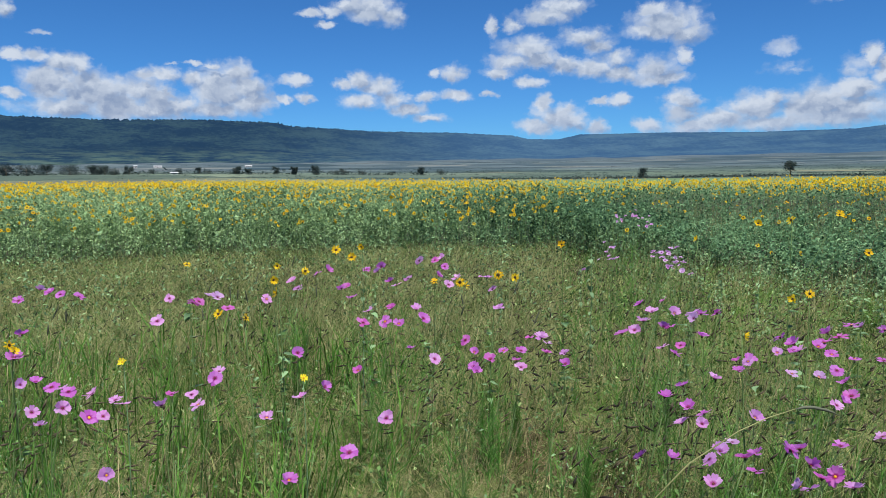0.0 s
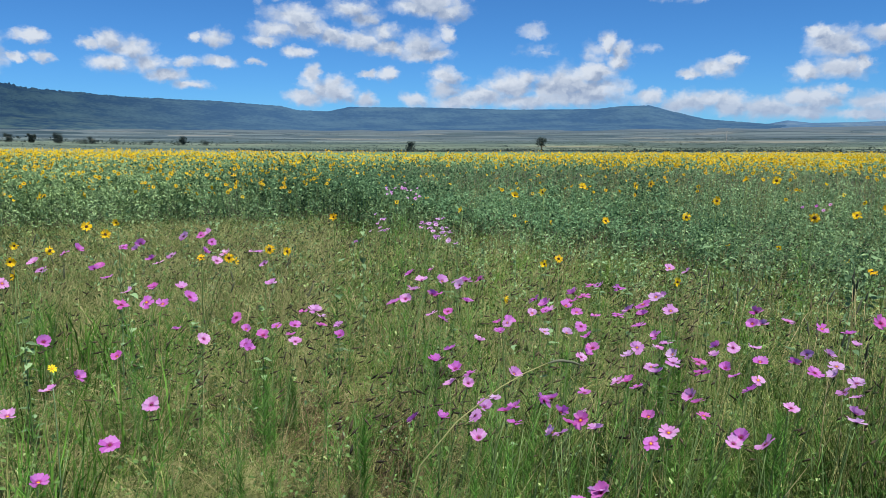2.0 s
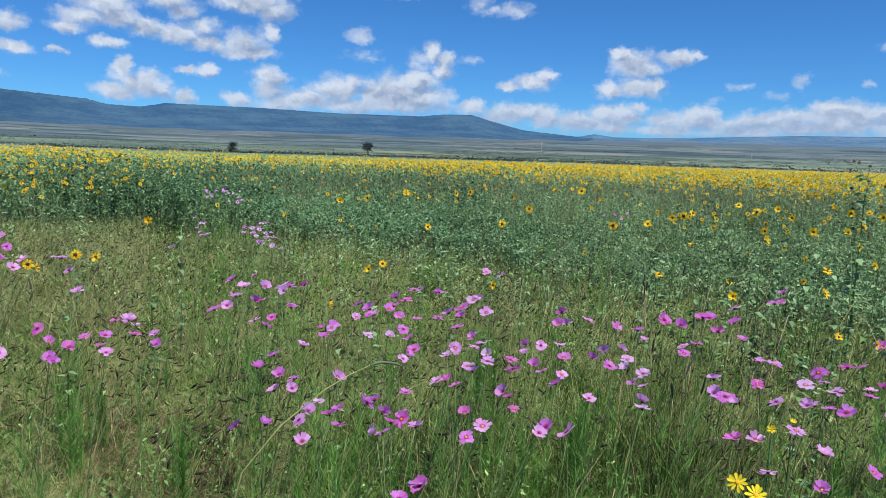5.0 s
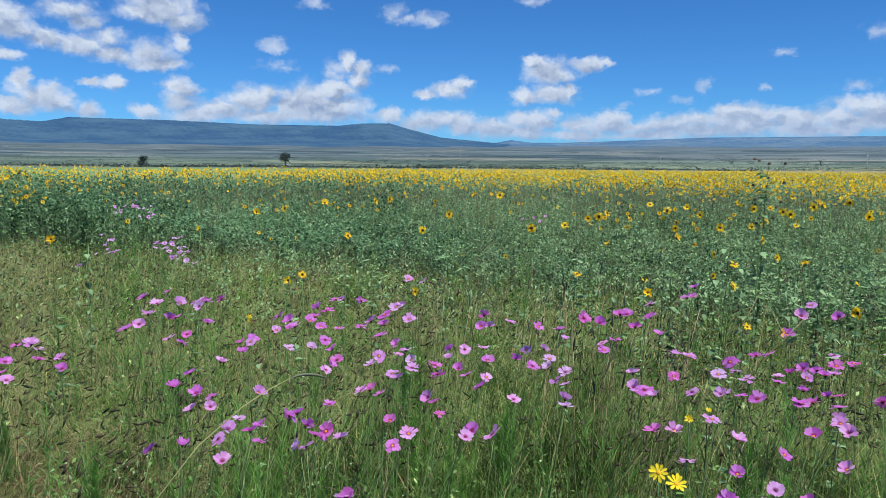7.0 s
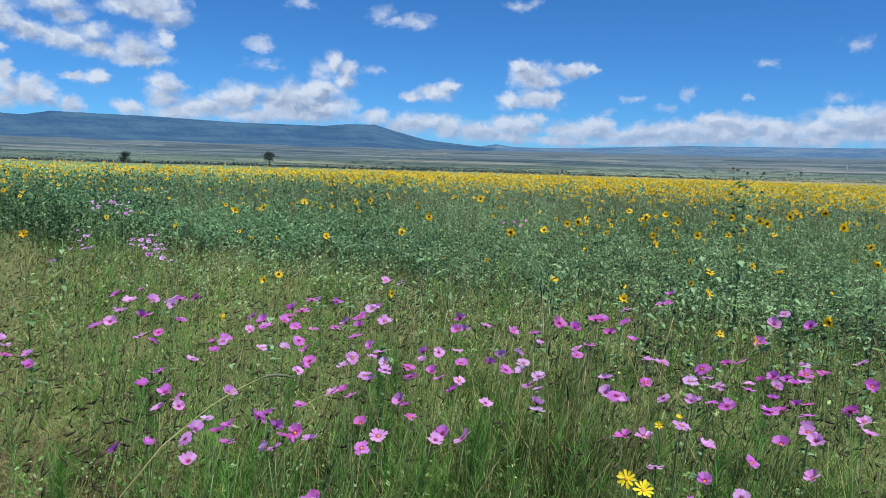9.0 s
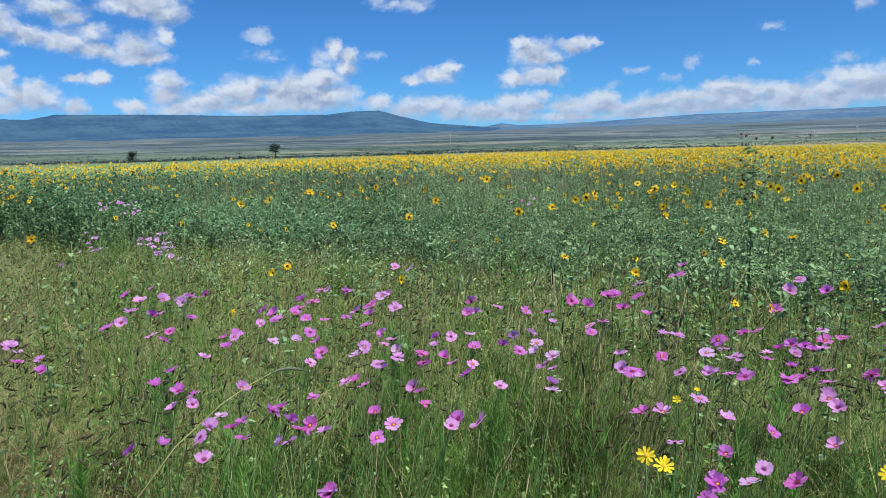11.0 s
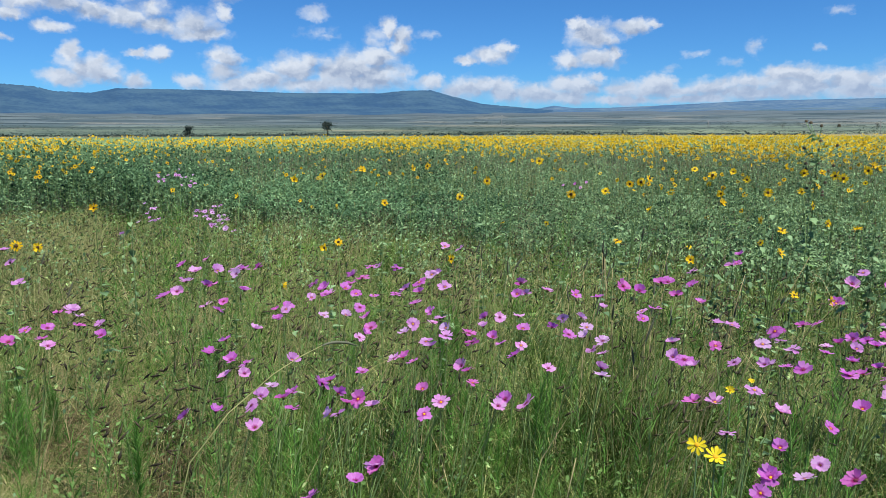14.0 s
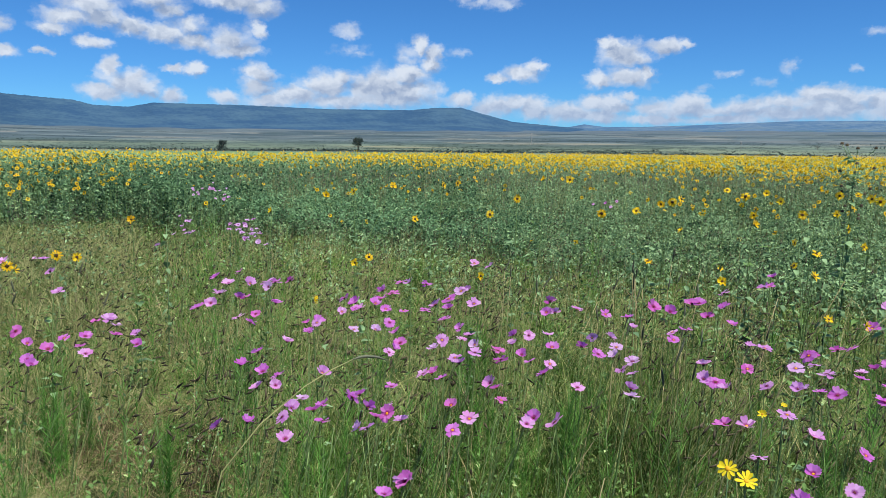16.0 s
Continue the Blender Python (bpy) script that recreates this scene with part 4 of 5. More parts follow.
def wild_sunflower(*heads, buds=0):
    """A branching sunflower with heart-shaped leaves."""
    x0, y0 = heads[0][0] + dice.uniform(-0.06, 0.06), heads[0][1] + dice.uniform(0.0, 0.10)
    many = {1: "a single flower", 2: "two flowers", 3: "three flowers"}[len(heads)]
    plant = thing("wild_sunflower", (x0, y0, 0), "Tall wild sunflower gone to dark buds above the field" if buds else f"Yellow wild sunflower with {many} and dark discs", "sunflower", "wild sunflowers standing singly")
    fork = None
    top_z = max(h[2] for h in heads) + (0.55 if buds else 0)
    if buds:
        crown = Vector((0.03, 0, 1.50))
        line = bow((0, 0, 0), crown, (0.02, 0, 0), 8)
        part("stem", mesh_data("stem", *tube(line, [0.0085 - 0.0007 * k for k in range(9)], 6), [WEED]), plant)
        fork = line[4]
        for k in range(buds):
            a = 2 * math.pi * k / buds
            start = line[5 + k % 4]
            tip = start + Vector((math.cos(a) * dice.uniform(0.05, 0.16), math.sin(a) * dice.uniform(0.05, 0.16), dice.uniform(0.06, 0.16)))
            tip.z = min(tip.z, 1.64)
            part("branch", mesh_data("stem", *tube(bow(start, tip, (0, 0, -0.03), 4), 0.0026, 4), [WEED]), plant)
            part("bud", BUD, plant, Matrix.Translation(tip) @ Matrix.Scale(1.1, 4))
    for x, y, z in heads:
        top = Vector((x - x0, y - y0, z))
        back = -Vector((x, y, 0)).normalized()
        n = (back * dice.uniform(0.2, 1.2) + Vector((dice.gauss(0, 0.75), dice.gauss(0, 0.5), dice.uniform(-0.1, 0.9)))).normalized()
        size = dice.uniform(0.58, 0.78) if math.hypot(x, y) < 3.6 else dice.uniform(0.74, 0.98) if math.hypot(x, y) < 5.0 else dice.uniform(0.88, 1.15)
        end = top - n * 0.011 * size
        root = Vector((0, 0, 0)) if fork is None else fork
        line = bow(root, end, (dice.uniform(-0.03, 0.03), dice.uniform(-0.03, 0.03), 0.05))
        r = 0.0040 if fork is None else 0.0026
        part("stem" if fork is None else "branch", mesh_data("stem", *tube(line, [r * (1 - 0.08 * k) for k in range(7)], 5), [STEM]), plant)
        fork = fork or line[3]
        flower(plant, top, n, RAY_MESHES, dice.choice((12, 13, 14)), SUN_DISC, SUN_CUP, size)
    for k in range(70 if buds else 20):
        s = dice.uniform(0.12, 0.98 if buds else 0.85)
        m = Matrix.Translation((dice.uniform(-0.01, 0.01), 0, top_z * s * 0.9)) @ Matrix.Rotation(k * 2.4 + dice.uniform(-0.4, 0.4), 4, "Z") @ Matrix.Rotation(radians(dice.uniform(-35, 10)), 4, "Y")
        part("leaf", dice.choice(MINT_LEAVES if buds else LEAF_MESHES + MINT_LEAVES), plant, m @ Matrix.Scale(dice.uniform(0.55, 1.0) * (1.35 if buds else min(1.0, math.hypot(x0, y0) / 5.5)), 4))


def daisy_plant(at, size=1.0):
    """A small bright yellow daisy on a hairy stem."""
    x, y, z = at
    plant = thing("yellow_daisy", (x - 0.02, y + 0.02, 0), "Small bright yellow daisy with pale leaves in the grass", "flower", "yellow daisies")
    n = (Vector((-x, -y, 0)).normalized() * 0.7 + Vector((dice.gauss(-0.2, 0.3), 0, 0.8))).normalized()
    top = Vector((0.02, -0.02, z))
    line = bow((0, 0, 0), top - n * 0.008, (0.02, 0, 0.03))
    part("stem", mesh_data("stem", *tube(line, [0.0030 - 0.0002 * k for k in range(7)], 5), [WEED]), plant)
    flower(plant, top, n, LEMON_MESHES, 10, LEMON_DISC, COSMOS_CUP, size * dice.uniform(0.9, 1.15))
    for k in range(6):
        m = Matrix.Translation((0, 0, z * (0.25 + 0.09 * k))) @ Matrix.Rotation(k * 2.4, 4, "Z") @ Matrix.Rotation(radians(-20), 4, "Y")
        part("leaf", LEAF_MESHES[1], plant, m @ Matrix.Scale(0.45, 4))


def grass_tuft(x, y, n, h, mat, label, heads=0, spread=0.10):
    """A clump of upright blades, with long dark seed heads on some."""
    tuft = thing("grass_tuft", (x, y, 0), label, "grass", "grass tufts")
    px, py = rng.normal(0, spread, n), rng.normal(0, spread, n)
    hh = h * rng.uniform(0.55, 1.0, n)
    verts, tris = blade_arrays(px, py, np.zeros(n), hh, np.full(n, 0.0026), 0.45 * hh, (0.05, 0.0))
    part("leaf_sheaf", mesh_data("leaf_sheaf", verts, [tuple(int(i) for i in t) for t in tris], [mat], smooth=False), tuft)
    for k in range(heads):
        a, b = rng.normal(0, spread, 2)
        top = Vector((a * 1.7 + 0.05, b * 1.7, h * dice.uniform(0.95, 1.3)))
        line = bow((a, b, 0), top, (0, 0, 0.03), 4)
        part("stalk", mesh_data("stalk", *tube(line, 0.0013, 4), [STRAW]), tuft)
        lean = Vector((dice.uniform(-0.02, 0.05), dice.uniform(-0.02, 0.02), dice.uniform(0.065, 0.10)))
        spike = [top + lean * t for t in (0, 0.2, 0.5, 0.8, 1.0)]
        part("seed_head", mesh_data("seed_head", *tube(spike, [0.0015, 0.0044, 0.0052, 0.0040, 0.0008], 6), [SPIKE]), tuft)


def feather_clump(x, y, h, n):
    """Cosmos leaves without blossom: a soft bright green plume."""
    plant = thing("cosmos_foliage", (x, y, 0), "Soft bright green cosmos plant not yet in bloom", "plant", "cosmos plants without flowers")
    for k in range(n):
        a, b = dice.gauss(0, 0.05), dice.gauss(0, 0.05)
        hh = h * dice.uniform(0.7, 1.1)
        part("stem", mesh_data("stem", *tube(bow((a, b, 0), (a * 2, b * 2, hh), (0, 0, 0.02), 4), 0.0018, 4), [STEM]), plant)
        part("foliage", dice.choice(PLUMES), plant, Matrix.Translation((a, b, 0)) @ Matrix.Rotation(dice.uniform(0, 6.3), 4, "Z") @ Matrix.Scale(hh / 0.62, 4))


def weed_stalk(x, y, h, n, big=1.0):
    """A straight single-stemmed weed with drooping leaves."""
    plant = thing("weed_stalk", (x, y, 0), "Tall straight grey-green weed with drooping leaves", "weed", "tall weeds")
    part("stem", mesh_data("stem", *tube(bow((0, 0, 0), (0.02, 0, h), (0.01, 0, 0), 6), [0.0045 - 0.0004 * k for k in range(7)], 5), [WEED]), plant)
    for k in range(n):
        z = h * (0.2 + 0.78 * k / n)
        m = Matrix.Translation((0.01, 0, z)) @ Matrix.Rotation(k * 2.4, 4, "Z") @ Matrix.Rotation(radians(dice.uniform(-5, 40)), 4, "Y")
        part("leaf", dice.choice(MINT_LEAVES), plant, m @ Matrix.Scale(big * dice.uniform(0.4, 0.8), 4))


# ---- far trees, houses and poles ----
def tree(x, y, h, w, leaves, low=0.25):
    """A field tree: tapered trunk, limbs and a ragged crown of leaf clumps."""
    z0 = float(rise(np.array([x]), np.array([y]))[0])
    t = thing("tree", (x, y, z0 - 0.1), "Dark green tree standing alone on the valley floor" if low > 0.3 else "Small dark bushy tree on the valley floor", "tree", "trees in the valley")
    part("trunk", mesh_data("trunk", *tube([(0, 0, 0), (0.04 * h, 0, h * 0.3), (0.02 * h, 0.02 * h, h * 0.75)], [h * 0.045, h * 0.032, h * 0.012], 7), [BARK]), t)
    for k in range(5):
        a = 2.4 * k
        start = Vector((0.03 * h, 0, h * (0.26 + 0.07 * k)))
        tip = Vector((math.cos(a) * w * 0.36, math.sin(a) * w * 0.36, h * (0.52 + 0.08 * k)))
        part("limb", mesh_data("limb", *tube(bow(start, tip, (0, 0, 0.05 * h), 4), [h * 0.016 * (1 - 0.15 * i) for i in range(5)], 5), [BARK]), t)
    blobs = [(dice.uniform(-0.33, 0.33) * w, dice.uniform(-0.33, 0.33) * w, h * dice.uniform(low + 0.12, 0.88), dice.uniform(0.14, 0.24) * w) for _ in range(13)]
    pick = rng.integers(0, len(blobs), leaves)
    off = rng.normal(0, 0.5, (leaves, 3))
    c = np.array(blobs)[pick]
    p = c[:, :3] + off * c[:, 3:4]
    verts, tris = leaf_arrays(p[:, 0], p[:, 1], np.clip(p[:, 2], h * low, h), rng.uniform(0.045, 0.085, leaves) * h, wide=0.55)
    part("crown", mesh_data("crown", verts, [tuple(int(i) for i in f) for f in tris], [BUSH], smooth=False), t)


def at_bearing(b, r):
    x, y = polar(b, r)
    return float(x), float(y)


def far_scrub():
    """Hedges and thickets in rows across the valley."""
    vs, ts, base = [], [], 0
    rows = [(212, 3, 60, 1100, 0.7), (224, 8, 56, 500, 0.7), (250, 0, 30, 300, 0.6), (300, 0, 66, 460, 0.6), (395, -42, 2, 160, 1.5), (420, -42, -12, 130, 1.8), (470, -42, 4, 130, 1.6), (560, -40, 6, 120, 1.8), (700, -42, 0, 120, 2.0)]
    for k in range(120):
        r = math.exp(dice.uniform(math.log(270), math.log(2700)))
        b = dice.uniform(-42, 76)
        rows.append((r, b, b + dice.uniform(4, 22), 110, 0.3 + r / 1800))
    for k in range(60):
        r = math.exp(dice.uniform(math.log(228), math.log(900)))
        b = dice.uniform(20, 66)
        rows.append((r, b, b + dice.uniform(3, 12), 60, 0.35 + r / 1500))
    for r, b0, b1, n, size in rows:
        b = rng.uniform(b0, b1, n)
        rr = r * (1 + 0.03 * np.sin(b * 0.4 + r) + rng.normal(0, 0.012, n))
        keep = clump_noise(b * 10, rr * 0.02, 3.0, r) > 0.38
        b, rr = b[keep], rr[keep]
        x, y = polar(b, rr)
        z = rise(x, y)
        tall = 0.40 + 1.1 * clump_noise(b * 10, rr * 0.02, 1.1, 2 + r) ** 2
        for j in range(10):
            m = len(x)
            sz = size * rng.uniform(0.35, 0.75, m) * tall
            v, t = leaf_arrays(x + rng.normal(0, 2.4, m) * size, y + rng.normal(0, 2.4, m) * size, z + rng.uniform(-0.1, 0.6, m) * size * tall, sz, droop=0.0, wide=0.60)
            vs.append(v), ts.append(t + base)
            base += len(v)
    tagged(tri_object("far_scrub", np.concatenate(vs), np.concatenate(ts), [BUSH]), "dark hedges and thickets across the valley", "scrub", kind="stuff")


def plain(name, col, rough=0.7):
    m = bpy.data.materials.new(name)
    m.use_nodes = True
    w = Nodes(m.node_tree)
    here = w.add("ShaderNodeNewGeometry").outputs["Position"]
    c = w.mix(w.noise(here, 0.8, 5.0), tuple(v * 0.8 for v in col), col)
    w.add("ShaderNodeOutputMaterial", {0: w.add("ShaderNodeBsdfPrincipled", {"Base Color": c, "Roughness": rough})})
    return m


WHITEWASH, SHEET, WINDOW = plain("whitewash", (0.40, 0.40, 0.39)), plain("roof_sheet", (0.42, 0.42, 0.42), 0.6), plain("dark_window", (0.03, 0.035, 0.04), 0.3)
POLE_WOOD = plain("pole_timber", (0.20, 0.19, 0.18))


def box(x0, x1, y0, y1, z0, z1):
    v = [(x, y, z) for z in (z0, z1) for x, y in ((x0, y0), (x1, y0), (x1, y1), (x0, y1))]
    return v, [(3, 2, 1, 0), (4, 5, 6, 7), (0, 1, 5, 4), (1, 2, 6, 5), (2, 3, 7, 6), (3, 0, 4, 7)]


def farm_building(b, r, length, depth, eaves):
    x, y = at_bearing(b, r)
    z = float(rise(np.array([x]), np.array([y]))[0])
    t = thing("farm_building", (x, y, z), "Low whitewashed farm building with a pale sheet roof", "building", "farm buildings")
    t.rotation_euler = (0, 0, radians(-b))
    part("wall", mesh_data("wall", *box(-length / 2, length / 2, -depth / 2, depth / 2, -0.5, eaves), [WHITEWASH], smooth=False), t)
    e, rdg = eaves + 0.02, eaves + depth * 0.22
    lx, ly = length / 2 + 0.3, depth / 2 + 0.3
    roof = [(-lx, -ly, e), (lx, -ly, e), (lx, ly, e), (-lx, ly, e), (-lx, 0, rdg), (lx, 0, rdg)]
    part("roof", mesh_data("roof", roof, [(0, 1, 5, 4), (2, 3, 4, 5), (0, 4, 3), (1, 2, 5), (3, 2, 1, 0)], [SHEET], smooth=False), t)
    for k in range(3):
        u = (k - 1) * length * 0.3
        part("window" if k != 1 else "door", mesh_data("opening", *box(u - 0.5, u + 0.5, -depth / 2 - 0.04, -depth / 2 + 0.02, 0.0 if k == 1 else eaves * 0.4, eaves * 0.8), [WINDOW], smooth=False), t)


def utility_pole(b, r, h):
    x, y = at_bearing(b, r)
    z = float(rise(np.array([x]), np.array([y]))[0])
    t = thing("utility_pole", (x, y, z), "Weathered timber utility pole with a crossarm", "pole", "utility poles")
    part("pole", mesh_data("pole", *tube([(0, 0, -0.4), (0, 0, h)], [0.17, 0.12], 8), [POLE_WOOD]), t)
    part("crossarm", mesh_data("crossarm", *box(-0.9, 0.9, -0.06, 0.06, h - 0.55, h - 0.42), [POLE_WOOD], smooth=False), t)
    for u in (-0.75, 0.75):
        part("insulator", mesh_data("insulator", *tube([(u, 0, h - 0.42), (u, 0, h - 0.22)], 0.05, 6), [WHITEWASH]), t)


far_scrub()
tree(*at_bearing(25.1, 187), 4.1, 3.0, 760, 0.36)
tree(*at_bearing(15.15, 205), 2.9, 3.2, 1500, 0.04)
tree(*at_bearing(58.3, 420), 2.8, 4.6, 300, 0.05)
tree(*at_bearing(64.0, 430), 3.2, 3.0, 260, 0.1)
for b, r, h, w in ((10.2, 190, 1.2, 1.5), (11.8, 200, 1.2, 2.0), (8.3, 170, 0.9, 2.2), (13.3, 200, 1.0, 2.4)):
    tree(*at_bearing(b, r), h, w, 140, 0.02)
for b, r, h, w in ((-30.4, 400, 5.5, 5.0), (-29.2, 390, 4.6, 6.0), (-28.0, 410, 5.0, 6.0), (-26.6, 395, 4.8, 7.0), (-25.2, 405, 4.6, 5.0), (-24.4, 400, 4.4, 5.0)):
    tree(*at_bearing(b, r), h * 1.05, w * 1.7, 2200, 0.02)
for b, r, h, w in ((-23.6, 390, 4.2, 4.4), (-22.7, 400, 4.6, 4.0), (-21.0, 420, 4.0, 4.6), (-19.9, 400, 4.0, 4.0), (-18.3, 410, 5.0, 3.8), (-17.2, 400, 3.8, 4.2), (-15.6, 395, 5.2, 3.0),
                   (-14.9, 400, 6.2, 3.4), (-14.4, 405, 6.0, 3.2), (-12.5, 400, 5.0, 3.4), (-11.3, 400, 5.6, 2.2), (-10.9, 400, 5.4, 2.4), (-9.8, 395, 5.8, 4.0), (-8.0, 400, 4.0, 4.8),
                   (-7.2, 400, 4.6, 4.4), (-6.2, 405, 4.8, 3.6), (-3.5, 400, 3.6, 5.0), (-1.9, 400, 5.0, 4.0), (-0.5, 400, 3.4, 4.4)):
    tree(*at_bearing(b + dice.uniform(-0.5, 0.5), r), h * dice.uniform(0.55, 1.0), w * dice.uniform(1.0, 1.6), 1700, 0.03)
farm_building(-14.57, 1240, 11.0, 5.0, 1.8)
farm_building(-20.9, 1220, 12.0, 6.0, 2.0)
farm_building(-22.4, 1260, 6.0, 5.0, 2.8)
farm_building(-19.8, 392, 3.4, 2.2, 0.8)
utility_pole(66.8, 360, 5.4)
utility_pole(64.2, 380, 4.2)
utility_pole(53.4, 420, 4.2)
utility_pole(38.4, 520, 8.0)

# ---- single plants of the meadow ----
BENT, GREEN_CLUMP, DARK_CLUMP = "Clump of upright grass with dark seed heads", "Bright green clump of fresh grass", "Dark green clump of tall grass with slender heads"
for x, y, n, h, mat, label, heads in ((2.50, 2.12, 260, 0.62, GRASS, BENT, 9), (2.66, 2.45, 240, 0.66, GRASS, BENT, 8), (2.88, 2.20, 220, 0.60, GRASS, BENT, 6), (-2.28, 3.82, 150, 0.62, FRESH, GREEN_CLUMP, 8),
                                      (-1.79, 5.05, 140, 0.66, GRASS, DARK_CLUMP, 9), (-1.33, 5.91, 120, 0.70, GRASS, DARK_CLUMP, 8), (-2.7, 4.6, 120, 0.60, GRASS, DARK_CLUMP, 7), (2.9, 3.1, 130, 0.62, GRASS, BENT, 8),
                                      (1.36, 3.15, 160, 0.36, FRESH, GREEN_CLUMP, 0), (1.97, 2.47, 170, 0.34, FRESH, GREEN_CLUMP, 0), (0.70, 3.63, 150, 0.36, FRESH, GREEN_CLUMP, 0), (0.3, 4.9, 110, 0.60, GRASS, DARK_CLUMP, 8),
                                      (3.25, 3.0, 110, 0.72, GRASS, BENT, 9), (3.1, 2.75, 100, 0.74, GRASS, BENT, 9), (2.6, 3.5, 90, 0.66, GRASS, BENT, 7)):
    grass_tuft(x, y, n, h, mat, label, (heads + 1) // 2)
for x, y, h, n in ((2.34, 2.54, 0.52, 5), (2.22, 3.26, 0.62, 4), (0.41, 3.94, 0.46, 4), (1.12, 3.09, 0.36, 4), (0.19, 3.74, 0.46, 4), (-1.03, 5.09, 0.62, 3), (2.0, 2.75, 0.40, 4)):
    feather_clump(x, y, h, n)
for k in range(16):
    feather_clump(*at_bearing(dice.uniform(-2, 62), dice.uniform(2.1, 4.6)), dice.uniform(0.34, 0.56), 2)
weed_stalk(1.07, 5.52, 1.02, 16)
weed_stalk(-0.60, 5.14, 1.05, 15)
weed_stalk(5.3, 6.0, 0.95, 14)
for k in range(30):
    b, r = dice.uniform(46, 73), dice.uniform(5.2, 8.2)
    weed_stalk(*at_bearing(b, r), dice.uniform(0.45, 0.9), dice.randint(12, 20), 1.15)
for k in range(16):
    b, r = dice.uniform(-8, 46), dice.uniform(6.4, 9.6)
    weed_stalk(*at_bearing(b, r), dice.uniform(0.4, 0.75), dice.randint(10, 16), 0.9)


def arching_stalk():
    """A long grass stalk arching over the meadow with a pale heavy head."""
    t = thing("arching_grass_stalk", (0.30, 1.60, 0), "Long pale grass stalk arching over with one heavy head", "grass")
    pts = [(0, 0, 0), (0.03, 0.02, 0.34), (0.08, 0.05, 0.64), (0.141, 0.072, 0.83), (0.249, 0.113, 0.914), (0.387, 0.169, 0.97), (0.471, 0.199, 0.992), (0.551, 0.229, 1.003)]
    part("stalk", mesh_data("stalk", *tube(pts, [0.0024 - 0.00015 * k for k in range(8)], 5), [PALE]), t)
    head = [(0.551, 0.229, 1.003), (0.575, 0.234, 1.005), (0.60, 0.239, 1.003), (0.637, 0.242, 0.994), (0.667, 0.238, 0.981)]
    part("seed_head", mesh_data("seed_head", *tube(head, [0.0015, 0.0042, 0.0048, 0.0042, 0.001], 6), [SPIKE]), t, label="grey-green bristly seed head")


arching_stalk()


def leaning_straw(*points):
    """A long dry stalk leaning over the other plants."""
    x, y, _ = points[0]
    t = thing("straw_stalk", (x, y, 0), "Long dry pale straw stalk leaning over the flowers", "grass", "leaning straw stalks")
    line = [(a - x, b - y, c) for a, b, c in points]
    part("stalk", mesh_data("stalk", *tube(bow(line[0], line[1], (0, 0, 0.03), 5), [0.0022 - 0.0002 * k for k in range(6)], 4), [STRAW]), t)


leaning_straw((2.26, 1.79, 0.0), (2.51, 1.40, 1.15))
leaning_straw((2.50, 2.02, 0.0), (2.85, 1.39, 1.02))
leaning_straw((2.54, 1.91, 0.0), (2.65, 1.74, 1.01))
leaning_straw((2.98, 2.63, 0.0), (3.10, 2.48, 0.98))
leaning_straw((1.32, 1.48, 0.0), (1.40, 1.39, 0.70))
wild_sunflower((6.02, 3.36, 1.12), (6.15, 3.40, 1.22), buds=18)
cosmos_plant("pink", (-1.72, 2.90, 0.90))
cosmos_plant("lilac", (-1.52, 2.59, 0.88))
cosmos_plant("pink", (-2.29, 3.94, 0.96), (-2.24, 4.16, 0.97), (-2.17, 4.14, 0.96))
cosmos_plant("pink", (-1.89, 3.26, 0.92))
cosmos_plant("pink", (-1.36, 2.37, 0.85), (-1.28, 2.41, 0.85), (-1.28, 2.27, 0.84), (-1.32, 2.53, 0.87))
cosmos_plant("pink", (-1.48, 2.62, 0.88), (-1.41, 2.59, 0.87), (-1.36, 2.57, 0.87))
cosmos_plant("pink", (-2.34, 4.25, 0.97))
cosmos_plant("pink", (-2.02, 4.05, 0.96))
cosmos_plant("pink", (-1.16, 2.34, 0.84), (-1.12, 2.35, 0.84), (-1.10, 2.45, 0.85), (-1.14, 2.49, 0.85))
cosmos_plant("pink", (-1.24, 2.53, 0.86))
cosmos_plant("lilac", (-0.94, 1.97, 0.80))
cosmos_plant("pink", (-0.97, 2.45, 0.84), (-0.97, 2.55, 0.85), (-0.90, 2.54, 0.85), (-0.85, 2.46, 0.84))
cosmos_plant("pink", (-1.39, 3.52, 0.92))
cosmos_plant("pink", (-1.51, 4.01, 0.95), (-1.35, 3.91, 0.94), (-1.33, 3.95, 0.94))
cosmos_plant("lilac", (-1.32, 4.08, 0.95), (-1.27, 4.08, 0.94))
cosmos_plant("pink", (-0.87, 2.71, 0.86), (-0.87, 2.76, 0.87))
cosmos_plant("pink", (-1.13, 3.79, 0.93))
cosmos_plant("pink", (-0.60, 2.37, 0.82), (-0.52, 2.52, 0.84))
cosmos_plant("pink", (-0.98, 4.00, 0.94))
cosmos_plant("pink", (-0.44, 1.94, 0.79), (-0.30, 2.11, 0.80))
cosmos_plant("pink", (-0.95, 4.54, 0.96))
cosmos_plant("pink", (-0.62, 3.00, 0.88))
cosmos_plant("pink", (-0.87, 4.31, 0.95))
cosmos_plant("pink", (-0.84, 4.81, 0.97), (-0.78, 4.88, 0.98))
cosmos_plant("pink", (-0.45, 2.61, 0.85), (-0.35, 2.79, 0.86))
cosmos_plant("pink", (-0.61, 4.27, 0.95), (-0.59, 4.31, 0.95))
cosmos_plant("pink", (-0.52, 4.02, 0.94))
